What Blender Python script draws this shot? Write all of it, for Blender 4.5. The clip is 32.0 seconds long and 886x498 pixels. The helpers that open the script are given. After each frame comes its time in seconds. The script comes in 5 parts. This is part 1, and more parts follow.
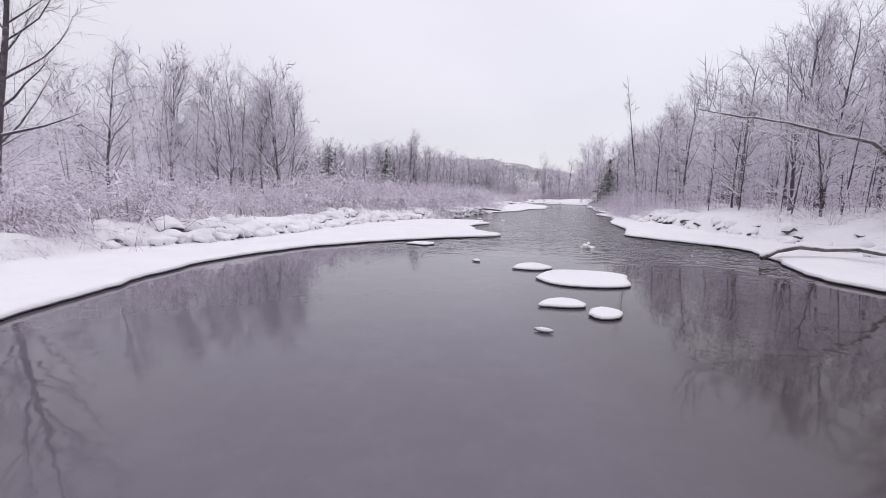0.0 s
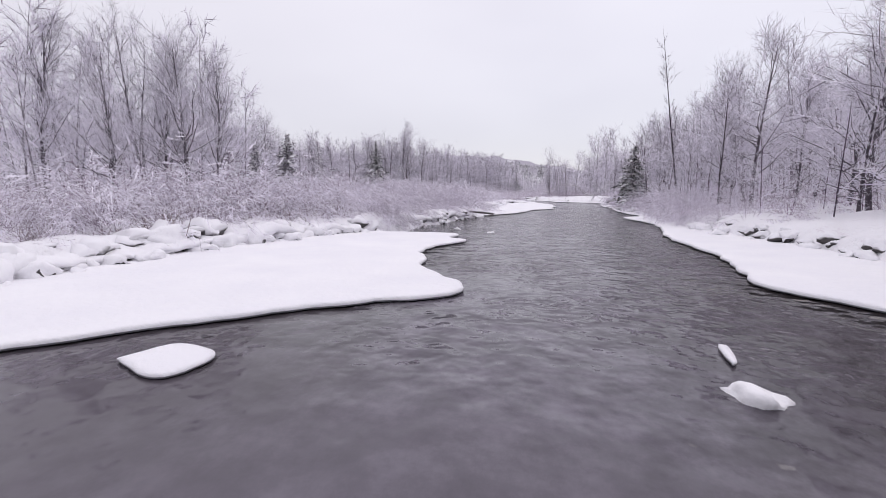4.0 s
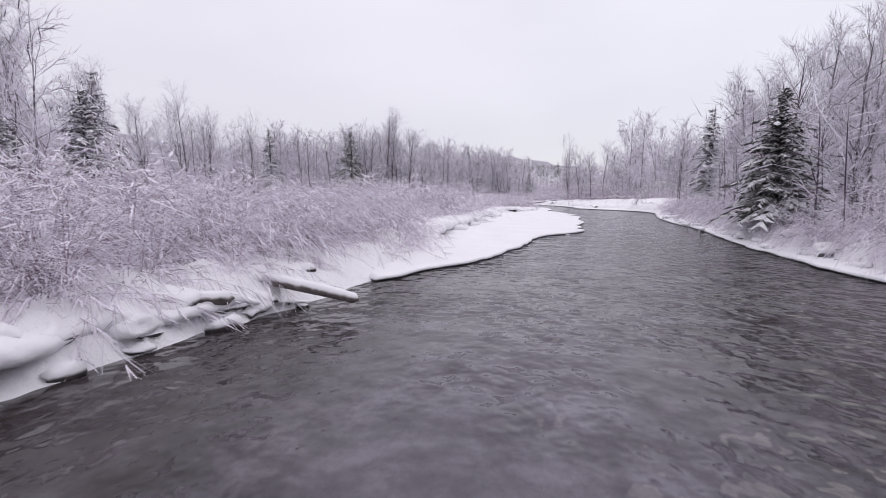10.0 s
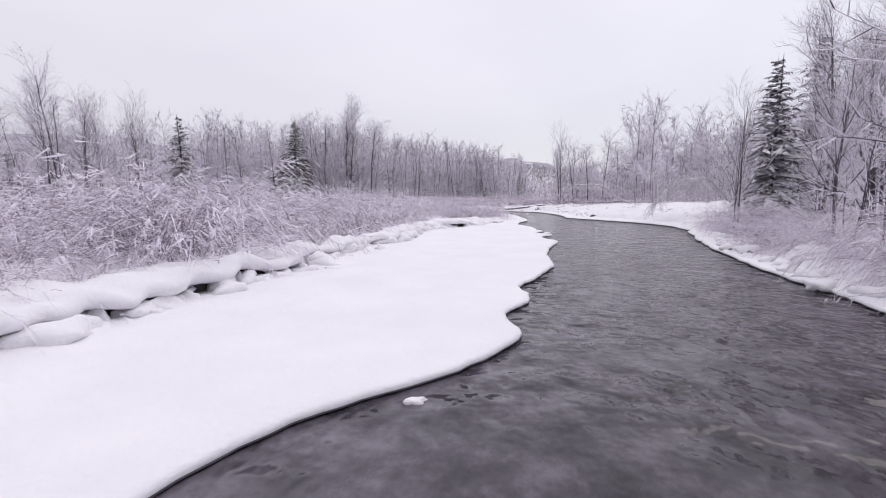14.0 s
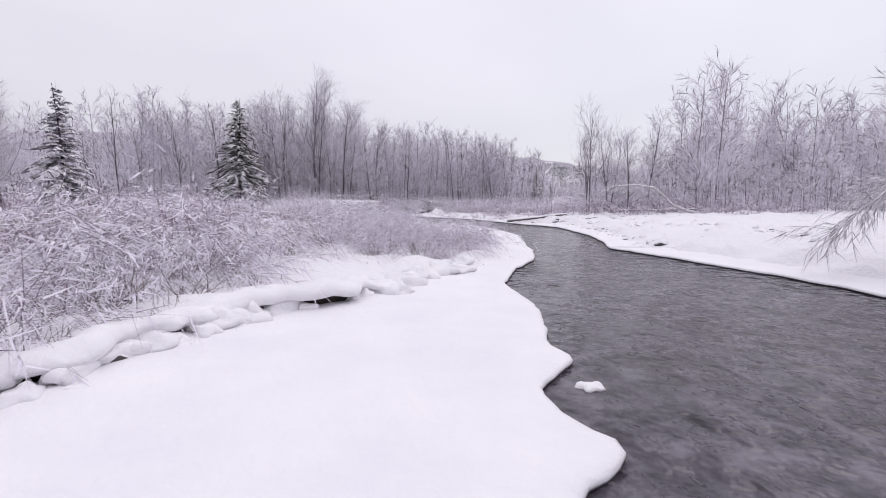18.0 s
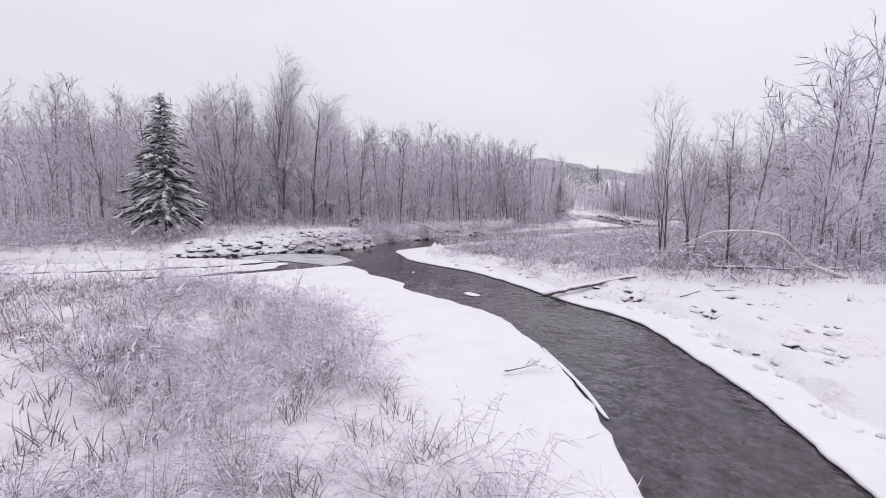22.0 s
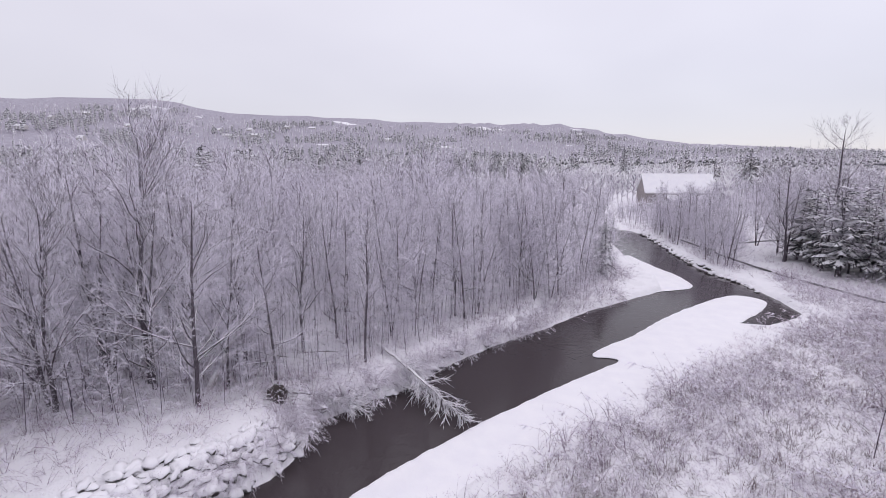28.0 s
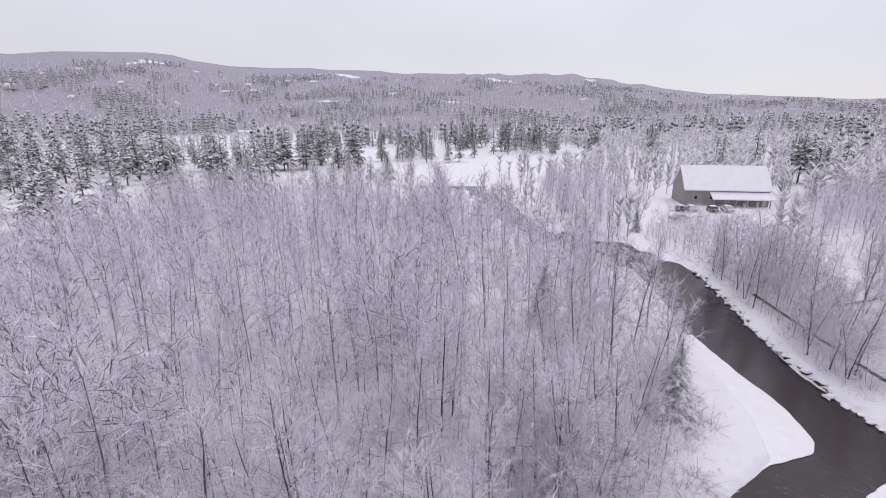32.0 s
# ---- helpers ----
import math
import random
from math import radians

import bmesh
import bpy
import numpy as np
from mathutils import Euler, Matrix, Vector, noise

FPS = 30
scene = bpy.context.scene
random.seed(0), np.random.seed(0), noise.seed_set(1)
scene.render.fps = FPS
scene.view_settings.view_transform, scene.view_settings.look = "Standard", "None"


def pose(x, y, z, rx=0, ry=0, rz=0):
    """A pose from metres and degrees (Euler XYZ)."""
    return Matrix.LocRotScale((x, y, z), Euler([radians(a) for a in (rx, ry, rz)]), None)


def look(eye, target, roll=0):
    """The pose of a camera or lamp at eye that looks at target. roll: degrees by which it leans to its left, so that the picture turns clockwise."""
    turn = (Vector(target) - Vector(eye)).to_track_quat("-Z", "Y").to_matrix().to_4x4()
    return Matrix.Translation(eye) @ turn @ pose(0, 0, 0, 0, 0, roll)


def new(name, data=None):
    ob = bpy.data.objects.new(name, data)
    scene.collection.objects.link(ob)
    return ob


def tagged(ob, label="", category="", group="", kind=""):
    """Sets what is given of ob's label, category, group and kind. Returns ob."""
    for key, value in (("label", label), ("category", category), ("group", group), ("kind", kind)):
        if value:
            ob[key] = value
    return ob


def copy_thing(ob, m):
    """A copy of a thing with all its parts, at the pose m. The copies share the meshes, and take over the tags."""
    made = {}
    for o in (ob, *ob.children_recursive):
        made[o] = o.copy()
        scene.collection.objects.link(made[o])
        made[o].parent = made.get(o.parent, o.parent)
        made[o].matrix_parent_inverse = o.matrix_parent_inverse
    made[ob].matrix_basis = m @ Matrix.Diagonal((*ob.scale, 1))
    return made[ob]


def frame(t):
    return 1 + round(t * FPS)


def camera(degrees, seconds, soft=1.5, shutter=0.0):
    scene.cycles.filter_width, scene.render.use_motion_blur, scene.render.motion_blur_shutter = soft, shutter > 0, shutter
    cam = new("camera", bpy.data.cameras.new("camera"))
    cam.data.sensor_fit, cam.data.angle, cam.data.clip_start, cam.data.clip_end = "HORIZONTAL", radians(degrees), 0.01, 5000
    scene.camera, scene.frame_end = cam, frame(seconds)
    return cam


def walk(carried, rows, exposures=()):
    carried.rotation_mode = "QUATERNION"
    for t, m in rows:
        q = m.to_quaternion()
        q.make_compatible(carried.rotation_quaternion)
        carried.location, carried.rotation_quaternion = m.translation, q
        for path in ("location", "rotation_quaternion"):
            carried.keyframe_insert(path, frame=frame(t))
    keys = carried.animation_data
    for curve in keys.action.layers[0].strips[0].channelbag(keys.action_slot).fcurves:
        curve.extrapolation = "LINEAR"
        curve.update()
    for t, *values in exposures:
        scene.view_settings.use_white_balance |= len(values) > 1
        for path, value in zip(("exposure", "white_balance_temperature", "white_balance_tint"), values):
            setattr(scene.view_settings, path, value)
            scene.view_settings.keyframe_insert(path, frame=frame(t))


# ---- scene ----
cam = camera(87.2, 32.0, soft=0.5, shutter=0.12)
PATH = [
    (0.0, pose(-0.126, 0.012, 1.468, 83.43, -0.36, 0.04)),
    (1.0, pose(0.765, 2.443, 1.421, 83.42, -0.20, -0.16)),
    (2.0, pose(1.319, 4.820, 1.400, 83.38, -0.11, -0.05)),
    (4.5, pose(1.914, 11.462, 1.519, 83.12, 0.15, 0.65)),
    (5.0, pose(2.185, 12.986, 1.457, 83.11, 0.14, 0.82)),
    (6.0, pose(2.882, 16.279, 1.530, 83.02, 0.32, 1.05)),
    (7.0, pose(3.738, 19.851, 1.587, 83.13, 0.41, 1.38)),
    (8.0, pose(4.577, 23.731, 1.622, 83.12, 0.46, 1.63)),
    (9.0, pose(5.346, 27.624, 1.684, 83.14, 0.32, 1.96)),
    (10.0, pose(6.041, 31.515, 1.743, 83.26, 0.27, 2.44)),
    (11.0, pose(6.618, 35.401, 1.788, 83.37, 0.30, 2.70)),
    (12.0, pose(7.525, 39.288, 1.768, 83.41, 0.26, 2.96)),
    (13.0, pose(9.117, 43.186, 1.750, 83.58, 0.45, 2.51)),
    (14.0, pose(10.900, 47.195, 1.838, 83.55, 0.46, 2.69)),
    (17.0, pose(13.371, 60.097, 2.240, 83.50, -0.09, 4.69)),
    (18.0, pose(13.600, 64.518, 2.290, 83.44, -0.02, 5.02)),
    (19.0, pose(13.730, 68.972, 2.353, 83.34, -0.08, 5.46)),
    (20.0, pose(13.653, 73.391, 2.837, 83.40, -0.23, 5.74)),
    (21.0, pose(13.449, 76.965, 3.835, 83.37, -0.53, 5.97)),
    (22.0, pose(13.036, 79.851, 4.913, 83.37, -0.70, 6.31)),
    (23.0, pose(12.622, 82.502, 6.026, 83.48, -0.82, 6.57)),
    (24.0, pose(12.241, 85.438, 7.393, 83.51, -0.89, 6.78)),
    (24.5, pose(12.146, 86.956, 8.236, 83.51, -0.80, 6.86)),
    (26.5, pose(11.924, 95.183, 11.492, 81.61, -0.60, 7.46)),
    (27.0, pose(11.854, 97.321, 12.619, 80.97, -0.54, 7.49)),
    (28.0, pose(11.837, 102.337, 15.056, 79.22, -0.24, 7.76)),
    (29.0, pose(11.679, 107.853, 17.546, 77.84, -0.11, 8.02)),
    (30.0, pose(11.363, 113.652, 20.095, 76.36, 0.08, 8.45)),
    (31.0, pose(10.828, 119.813, 22.727, 75.03, 0.19, 8.63)),
    (32.0, pose(10.410, 125.918, 25.517, 73.51, 0.28, 8.72)),
]
walk(cam, PATH, [(0.0, 0.08, 6500, 15), (23.0, 0.08, 6500, 15), (28.0, 0.04, 6380, 16.5), (32.0, 0.03, 6400, 15)])

# ---------------------------------------------------------------- light
SUN_EL, SUN_AZ = 52.0, 50.0          # degrees; azimuth clockwise from +y
world = bpy.data.worlds.new("overcast_sky")
scene.world = world
world.use_nodes = True
wt = world.node_tree
wt.nodes.clear()
w_out = wt.nodes.new("ShaderNodeOutputWorld")
w_add = wt.nodes.new("ShaderNodeAddShader")
w_sky = wt.nodes.new("ShaderNodeTexSky")
w_sky.sky_type = 'NISHITA'
w_sky.sun_disc = False
w_sky.sun_elevation = radians(SUN_EL)
w_sky.sun_rotation = radians(SUN_AZ)
w_sky.air_density, w_sky.dust_density = 1.0, 0.0
w_bg1 = wt.nodes.new("ShaderNodeBackground")
w_bg1.inputs[1].default_value = 0.016
w_bg2 = wt.nodes.new("ShaderNodeBackground")
w_co = wt.nodes.new("ShaderNodeTexCoord")
w_map = wt.nodes.new("ShaderNodeMapping")
w_map.inputs["Scale"].default_value = (1.2, 1.2, 2.6)
w_ns = wt.nodes.new("ShaderNodeTexNoise")
w_ns.inputs["Scale"].default_value = 1.3
w_ns.inputs["Detail"].default_value = 3.0
w_ramp = wt.nodes.new("ShaderNodeValToRGB")
w_ramp.color_ramp.elements[0].position = 0.3
w_ramp.color_ramp.elements[0].color = (0.685, 0.672, 0.716, 1)
w_ramp.color_ramp.elements[1].position = 0.72
w_ramp.color_ramp.elements[1].color = (0.790, 0.780, 0.816, 1)
w_sep = wt.nodes.new("ShaderNodeSeparateXYZ")
wt.links.new(w_co.outputs["Generated"], w_sep.inputs[0])
# an overcast sky is brighter overhead than at the horizon
w_up = wt.nodes.new("ShaderNodeMapRange")
w_up.inputs["From Min"].default_value, w_up.inputs["From Max"].default_value = 0.1, 0.9
w_up.inputs["To Min"].default_value, w_up.inputs["To Max"].default_value = 0.85, 1.3
wt.links.new(w_sep.outputs["Z"], w_up.inputs["Value"])
wt.links.new(w_up.outputs[0], w_bg2.inputs[1])
wt.links.new(w_co.outputs["Generated"], w_map.inputs["Vector"])
wt.links.new(w_map.outputs[0], w_ns.inputs["Vector"])
wt.links.new(w_ns.outputs["Fac"], w_ramp.inputs[0])
wt.links.new(w_ramp.outputs[0], w_bg2.inputs[0])
wt.links.new(w_sky.outputs[0], w_bg1.inputs[0])
wt.links.new(w_bg1.outputs[0], w_add.inputs[0])
wt.links.new(w_bg2.outputs[0], w_add.inputs[1])
wt.links.new(w_add.outputs[0], w_out.inputs[0])

sun = new("sun", bpy.data.lights.new("sun", 'SUN'))
sun.data.energy, sun.data.angle, sun.data.color = 0.5, radians(35), (1.0, 0.97, 0.94)
sun.matrix_world = look((200 * math.sin(radians(SUN_AZ)), 200 * math.cos(radians(SUN_AZ)), 200 * math.tan(radians(SUN_EL))), (0, 0, 0))


# ---------------------------------------------------------------- materials
def mat_base(name):
    m = bpy.data.materials.new(name)
    m.use_nodes = True
    nt = m.node_tree
    return m, nt, nt.nodes["Principled BSDF"]


def noise_node(nt, scale, detail=4.0, vec=None, rough=0.6):
    n = nt.nodes.new("ShaderNodeTexNoise")
    n.inputs["Scale"].default_value = scale
    n.inputs["Detail"].default_value = detail
    n.inputs["Roughness"].default_value = rough
    if vec is not None:
        nt.links.new(vec, n.inputs["Vector"])
    return n


def ramp_node(nt, fac, stops):
    r = nt.nodes.new("ShaderNodeValToRGB")
    e = r.color_ramp.elements
    while len(e) < len(stops):
        e.new(0.5)
    for k, (p, c) in enumerate(stops):
        e[k].position, e[k].color = p, (*c, 1)
    nt.links.new(fac, r.inputs[0])
    return r


def math_node(nt, op, a, b=None, clamp=False):
    n = nt.nodes.new("ShaderNodeMath")
    n.operation, n.use_clamp = op, clamp
    for k, v in enumerate((a, b)):
        if v is None:
            continue
        if isinstance(v, (int, float)):
            n.inputs[k].default_value = v
        else:
            nt.links.new(v, n.inputs[k])
    return n.outputs[0]


def mix_node(nt, fac, a, b):
    n = nt.nodes.new("ShaderNodeMix")
    n.data_type = 'RGBA'
    for sock, v in ((n.inputs[0], fac), (n.inputs[6], a), (n.inputs[7], b)):
        if isinstance(v, (int, float)):
            sock.default_value = v
        elif isinstance(v, tuple):
            sock.default_value = (*v, 1)
        else:
            nt.links.new(v, sock)
    return n.outputs[2]


def bump_node(nt, height, strength, dist):
    b = nt.nodes.new("ShaderNodeBump")
    b.inputs["Strength"].default_value = strength
    b.inputs["Distance"].default_value = dist
    nt.links.new(height, b.inputs["Height"])
    return b


def pos_node(nt):
    return nt.nodes.new("ShaderNodeNewGeometry").outputs["Position"]


SNOW = (0.84, 0.83, 0.86)


def snow_material():
    m, nt, p = mat_base("snow")
    pos = pos_node(nt)
    a = noise_node(nt, 0.7, 5, pos)
    b = noise_node(nt, 9.0, 4, pos)
    c = noise_node(nt, 120.0, 2, pos)
    col = ramp_node(nt, a.outputs["Fac"], [(0.3, (0.80, 0.79, 0.83)), (0.7, (0.86, 0.85, 0.87))])
    nt.links.new(col.outputs[0], p.inputs["Base Color"])
    p.inputs["Roughness"].default_value = 0.75
    p.inputs["Specular IOR Level"].default_value = 0.25
    h = math_node(nt, 'ADD', b.outputs["Fac"], math_node(nt, 'MULTIPLY', c.outputs["Fac"], 0.08))
    nt.links.new(bump_node(nt, h, 0.35, 0.08).outputs[0], p.inputs["Normal"])
    return m


def ground_material():
    """Snow over a grassy flood plain; on the far slopes open fields and frosted forest, its colour paled for haze."""
    m, nt, p = mat_base("snowy_ground")
    pos = pos_node(nt)
    a = noise_node(nt, 0.35, 6, pos)
    g = noise_node(nt, 6.0, 6, pos, 0.75)
    grass = ramp_node(nt, math_node(nt, 'MULTIPLY', g.outputs["Fac"], a.outputs["Fac"]),
                      [(0.31, (0.83, 0.82, 0.85)), (0.42, (0.66, 0.60, 0.65)), (0.54, (0.38, 0.32, 0.34))])
    far = noise_node(nt, 0.006, 4, pos, 0.5)
    tex = noise_node(nt, 0.16, 5, pos, 0.8)
    wood = ramp_node(nt, tex.outputs["Fac"], [(0.35, (0.25, 0.232, 0.275)), (0.5, (0.35, 0.33, 0.385)), (0.68, (0.49, 0.47, 0.535))])
    field = ramp_node(nt, far.outputs["Fac"], [(0.66, (0, 0, 0)), (0.68, (1, 1, 1))])
    farcol = mix_node(nt, field.outputs[0], wood.outputs[0], SNOW)
    length = nt.nodes.new("ShaderNodeVectorMath")
    length.operation = 'DISTANCE'
    nt.links.new(pos, length.inputs[0])
    length.inputs[1].default_value = (0, 150, 0)
    dist = nt.nodes.new("ShaderNodeMapRange")
    dist.inputs["From Min"].default_value, dist.inputs["From Max"].default_value = 430, 520
    nt.links.new(length.outputs["Value"], dist.inputs["Value"])
    nt.links.new(mix_node(nt, dist.outputs[0], grass.outputs[0], farcol), p.inputs["Base Color"])
    p.inputs["Roughness"].default_value = 0.8
    p.inputs["Specular IOR Level"].default_value = 0.2
    b = noise_node(nt, 5.0, 6, pos)
    nt.links.new(bump_node(nt, b.outputs["Fac"], 0.6, 0.15).outputs[0], p.inputs["Normal"])
    return m


def water_material():
    """Shallow clear water over a stony bed, some reflections painted into its colour, ruffled in drifting patches."""
    m, nt, p = mat_base("river_water")
    pos = pos_node(nt)
    sep = nt.nodes.new("ShaderNodeSeparateXYZ")
    nt.links.new(pos, sep.inputs[0])

    def span(value, a, b, lo=0.0, hi=1.0):
        r = nt.nodes.new("ShaderNodeMapRange")
        r.inputs["From Min"].default_value, r.inputs["From Max"].default_value = a, b
        r.inputs["To Min"].default_value, r.inputs["To Max"].default_value = lo, hi
        nt.links.new(value, r.inputs["Value"])
        return r.outputs[0]

    mp = nt.nodes.new("ShaderNodeMapping")
    mp.inputs["Rotation"].default_value = (0, 0, 0.2)
    mp.inputs["Scale"].default_value = (1.1, 0.95, 1.0)
    nt.links.new(pos, mp.inputs["Vector"])
    flow = mp.outputs[0]
    bed = noise_node(nt, 1.7, 7, flow, 0.72)
    big = noise_node(nt, 0.14, 3, pos)
    # bed mottling, its contrast raised to paint in sky-bright and dark ripple patches
    col = ramp_node(nt, bed.outputs["Fac"], [(0.36, (0.028, 0.025, 0.032)), (0.5, (0.078, 0.070, 0.087)), (0.64, (0.165, 0.15, 0.182))])
    dim = span(big.outputs["Fac"], 0.42, 0.65, 0.0, 0.55)
    col2 = mix_node(nt, dim, col.outputs[0], (0.05, 0.042, 0.041))
    # painted reflections: pale sky along the middle of the channel, dark trees towards the banks
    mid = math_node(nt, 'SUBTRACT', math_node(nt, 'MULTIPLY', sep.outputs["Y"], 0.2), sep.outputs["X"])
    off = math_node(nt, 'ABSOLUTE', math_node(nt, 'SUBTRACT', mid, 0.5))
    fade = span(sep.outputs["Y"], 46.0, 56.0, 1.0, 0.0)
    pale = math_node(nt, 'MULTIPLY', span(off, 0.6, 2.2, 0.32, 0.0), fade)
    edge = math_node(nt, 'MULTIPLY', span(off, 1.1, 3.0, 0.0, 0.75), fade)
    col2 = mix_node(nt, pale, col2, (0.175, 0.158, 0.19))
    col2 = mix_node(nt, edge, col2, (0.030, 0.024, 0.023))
    # a calm pool at the start of the reach, riffles beyond it, a deep pool at the bend
    diag = math_node(nt, 'ADD', sep.outputs["Y"], math_node(nt, 'MULTIPLY', sep.outputs["X"], 0.6))
    calm = span(diag, 11.0, 19.0, 0.03, 1.0)
    deep = span(sep.outputs["Y"], 96.0, 112.0, 1.0, 0.2)
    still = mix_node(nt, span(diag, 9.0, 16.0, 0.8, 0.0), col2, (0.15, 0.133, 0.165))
    # brown bed on the right, darkened to paint in the bank's mirrored trees
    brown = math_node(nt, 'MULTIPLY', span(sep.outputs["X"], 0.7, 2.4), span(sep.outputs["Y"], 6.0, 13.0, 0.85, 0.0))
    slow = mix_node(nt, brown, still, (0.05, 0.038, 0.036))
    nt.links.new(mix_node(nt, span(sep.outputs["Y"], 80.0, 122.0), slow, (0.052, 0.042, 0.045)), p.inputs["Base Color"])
    # ripples too fine to be formed blur the mirror of the riffles
    rough = math_node(nt, 'MULTIPLY_ADD', math_node(nt, 'MULTIPLY', calm, deep), 0.06)
    rough.node.inputs[2].default_value = 0.04
    nt.links.new(rough, p.inputs["Roughness"])
    p.inputs["IOR"].default_value = 1.33
    patch = noise_node(nt, 0.5, 4, flow, 0.65)
    ruffle = span(patch.outputs["Fac"], 0.40, 0.62, 0.25, 1.0)
    r1 = noise_node(nt, 2.1, 1.5, flow, 0.5)
    r2 = noise_node(nt, 5.5, 1, flow, 0.5)
    h = math_node(nt, 'ADD', math_node(nt, 'MULTIPLY', math_node(nt, 'SUBTRACT', r1.outputs["Fac"], 0.5), 1.0), math_node(nt, 'MULTIPLY', math_node(nt, 'SUBTRACT', r2.outputs["Fac"], 0.5), 0.26))
    h = math_node(nt, 'MULTIPLY', math_node(nt, 'MULTIPLY', h, ruffle), math_node(nt, 'MULTIPLY', calm, deep))
    nt.links.new(bump_node(nt, h, 1.0, 0.18).outputs[0], p.inputs["Normal"])
    return m


def snowed(name, dark, light, lo=0.15, hi=0.55, scale=6.0, rough=0.85, cover=1.0):
    """A surface with snow lying on what faces up."""
    m, nt, p = mat_base(name)
    geo = nt.nodes.new("ShaderNodeNewGeometry")
    sep = nt.nodes.new("ShaderNodeSeparateXYZ")
    nt.links.new(geo.outputs["Normal"], sep.inputs[0])
    n = noise_node(nt, scale, 4, geo.outputs["Position"])
    info = nt.nodes.new("ShaderNodeObjectInfo")
    base = ramp_node(nt, n.outputs["Fac"], [(0.3, dark), (0.7, light)])
    up = math_node(nt, 'ADD', sep.outputs["Z"], math_node(nt, 'MULTIPLY', math_node(nt, 'SUBTRACT', n.outputs["Fac"], 0.5), 0.8))
    mr = nt.nodes.new("ShaderNodeMapRange")
    mr.inputs["From Min"].default_value, mr.inputs["From Max"].default_value = lo, hi
    mr.inputs["To Max"].default_value = cover
    nt.links.new(up, mr.inputs["Value"])
    tone = math_node(nt, 'MULTIPLY_ADD', info.outputs["Random"], 0.5)
    tone.node.inputs[2].default_value = 0.75
    hsv = nt.nodes.new("ShaderNodeHueSaturation")
    nt.links.new(base.outputs[0], hsv.inputs["Color"])
    nt.links.new(tone, hsv.inputs["Value"])
    nt.links.new(mix_node(nt, mr.outputs[0], hsv.outputs[0], SNOW), p.inputs["Base Color"])
    p.inputs["Roughness"].default_value = rough
    p.inputs["Specular IOR Level"].default_value = 0.2
    nt.links.new(bump_node(nt, n.outputs["Fac"], 0.5, 0.03).outputs[0], p.inputs["Normal"])
    return m


def plain(name, dark, light, scale=4.0, rough=0.7, metal=0.0, bump=0.3):
    m, nt, p = mat_base(name)
    n = noise_node(nt, scale, 5, pos_node(nt))
    nt.links.new(ramp_node(nt, n.outputs["Fac"], [(0.3, dark), (0.7, light)]).outputs[0], p.inputs["Base Color"])
    p.inputs["Roughness"].default_value, p.inputs["Metallic"].default_value = rough, metal
    nt.links.new(bump_node(nt, n.outputs["Fac"], bump, 0.02).outputs[0], p.inputs["Normal"])
    return m


def thin_ice_material():
    m, nt, p = mat_base("thin_ice")
    n = noise_node(nt, 0.9, 5, pos_node(nt))
    nt.links.new(ramp_node(nt, n.outputs["Fac"], [(0.35, (0.06, 0.055, 0.06)), (0.38, (0.52, 0.51, 0.55)), (0.6, (0.66, 0.65, 0.69))]).outputs[0], p.inputs["Base Color"])
    p.inputs["Roughness"].default_value = 0.35
    return m


M_SNOW = snow_material()
M_GROUND = ground_material()
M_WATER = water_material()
M_ICE = thin_ice_material()
M_BARK = snowed("bark", (0.05, 0.042, 0.05), (0.14, 0.12, 0.14), 0.15, 0.5, 5.0)
# far trunks: bark paled as if by haze, with snow clinging to its sides
M_HAZEBARK = snowed("hazed_snowy_bark", (0.08, 0.066, 0.08), (0.26, 0.23, 0.265), -0.1, 0.6, 3.0)
M_TWIG = snowed("frosted_twigs", (0.062, 0.046, 0.066), (0.18, 0.145, 0.19), 0.3, 0.9, 2.0, 0.85, 0.5)
M_FROST = snowed("frost_covered_twigs", (0.34, 0.31, 0.36), (0.60, 0.57, 0.63), -0.2, 0.5, 3.0)
M_LOAD = plain("clinging_snow", (0.79, 0.75, 0.845), (0.88, 0.85, 0.91), 1.5, 0.8, 0.0, 0.2)
M_BIRCH = snowed("birch_bark", (0.30, 0.27, 0.28), (0.55, 0.52, 0.53), 0.2, 0.7, 8.0)
M_BRUSH = snowed("brush_stems", (0.13, 0.086, 0.125), (0.34, 0.25, 0.33), 0.15, 0.9, 1.2, 0.85, 0.6)
M_GRASS = snowed("dead_grass", (0.13, 0.095, 0.10), (0.28, 0.215, 0.22), 0.35, 0.8, 5.0)
M_NEEDLE = snowed("spruce_needles", (0.03, 0.033, 0.031), (0.075, 0.076, 0.072), 0.38, 0.56, 4.5)
M_FROSTED = snowed("frosted_needles", (0.12, 0.11, 0.13), (0.28, 0.26, 0.30), 0.05, 0.6, 2.2)
M_PINE = snowed("pine_needles", (0.025, 0.026, 0.028), (0.07, 0.07, 0.076), 0.42, 0.75, 1.2)
# frosted twigs with distance haze put into their paler, flatter colour
M_FARTWIG = snowed("hazed_frosted_twigs", (0.40, 0.36, 0.43), (0.55, 0.51, 0.58), 0.0, 0.8, 0.3)
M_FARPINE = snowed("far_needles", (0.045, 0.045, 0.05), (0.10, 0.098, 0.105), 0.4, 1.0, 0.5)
M_STONE = snowed("stone", (0.05, 0.045, 0.045), (0.15, 0.14, 0.14), 0.1, 0.35, 4.0)
M_RIPRAP = snowed("riprap_stone", (0.045, 0.04, 0.042), (0.14, 0.13, 0.13), -0.1, 0.22, 3.0)
M_SLAB = plain("river_ice", (0.16, 0.16, 0.18), (0.32, 0.32, 0.35), 3.0, 0.3)
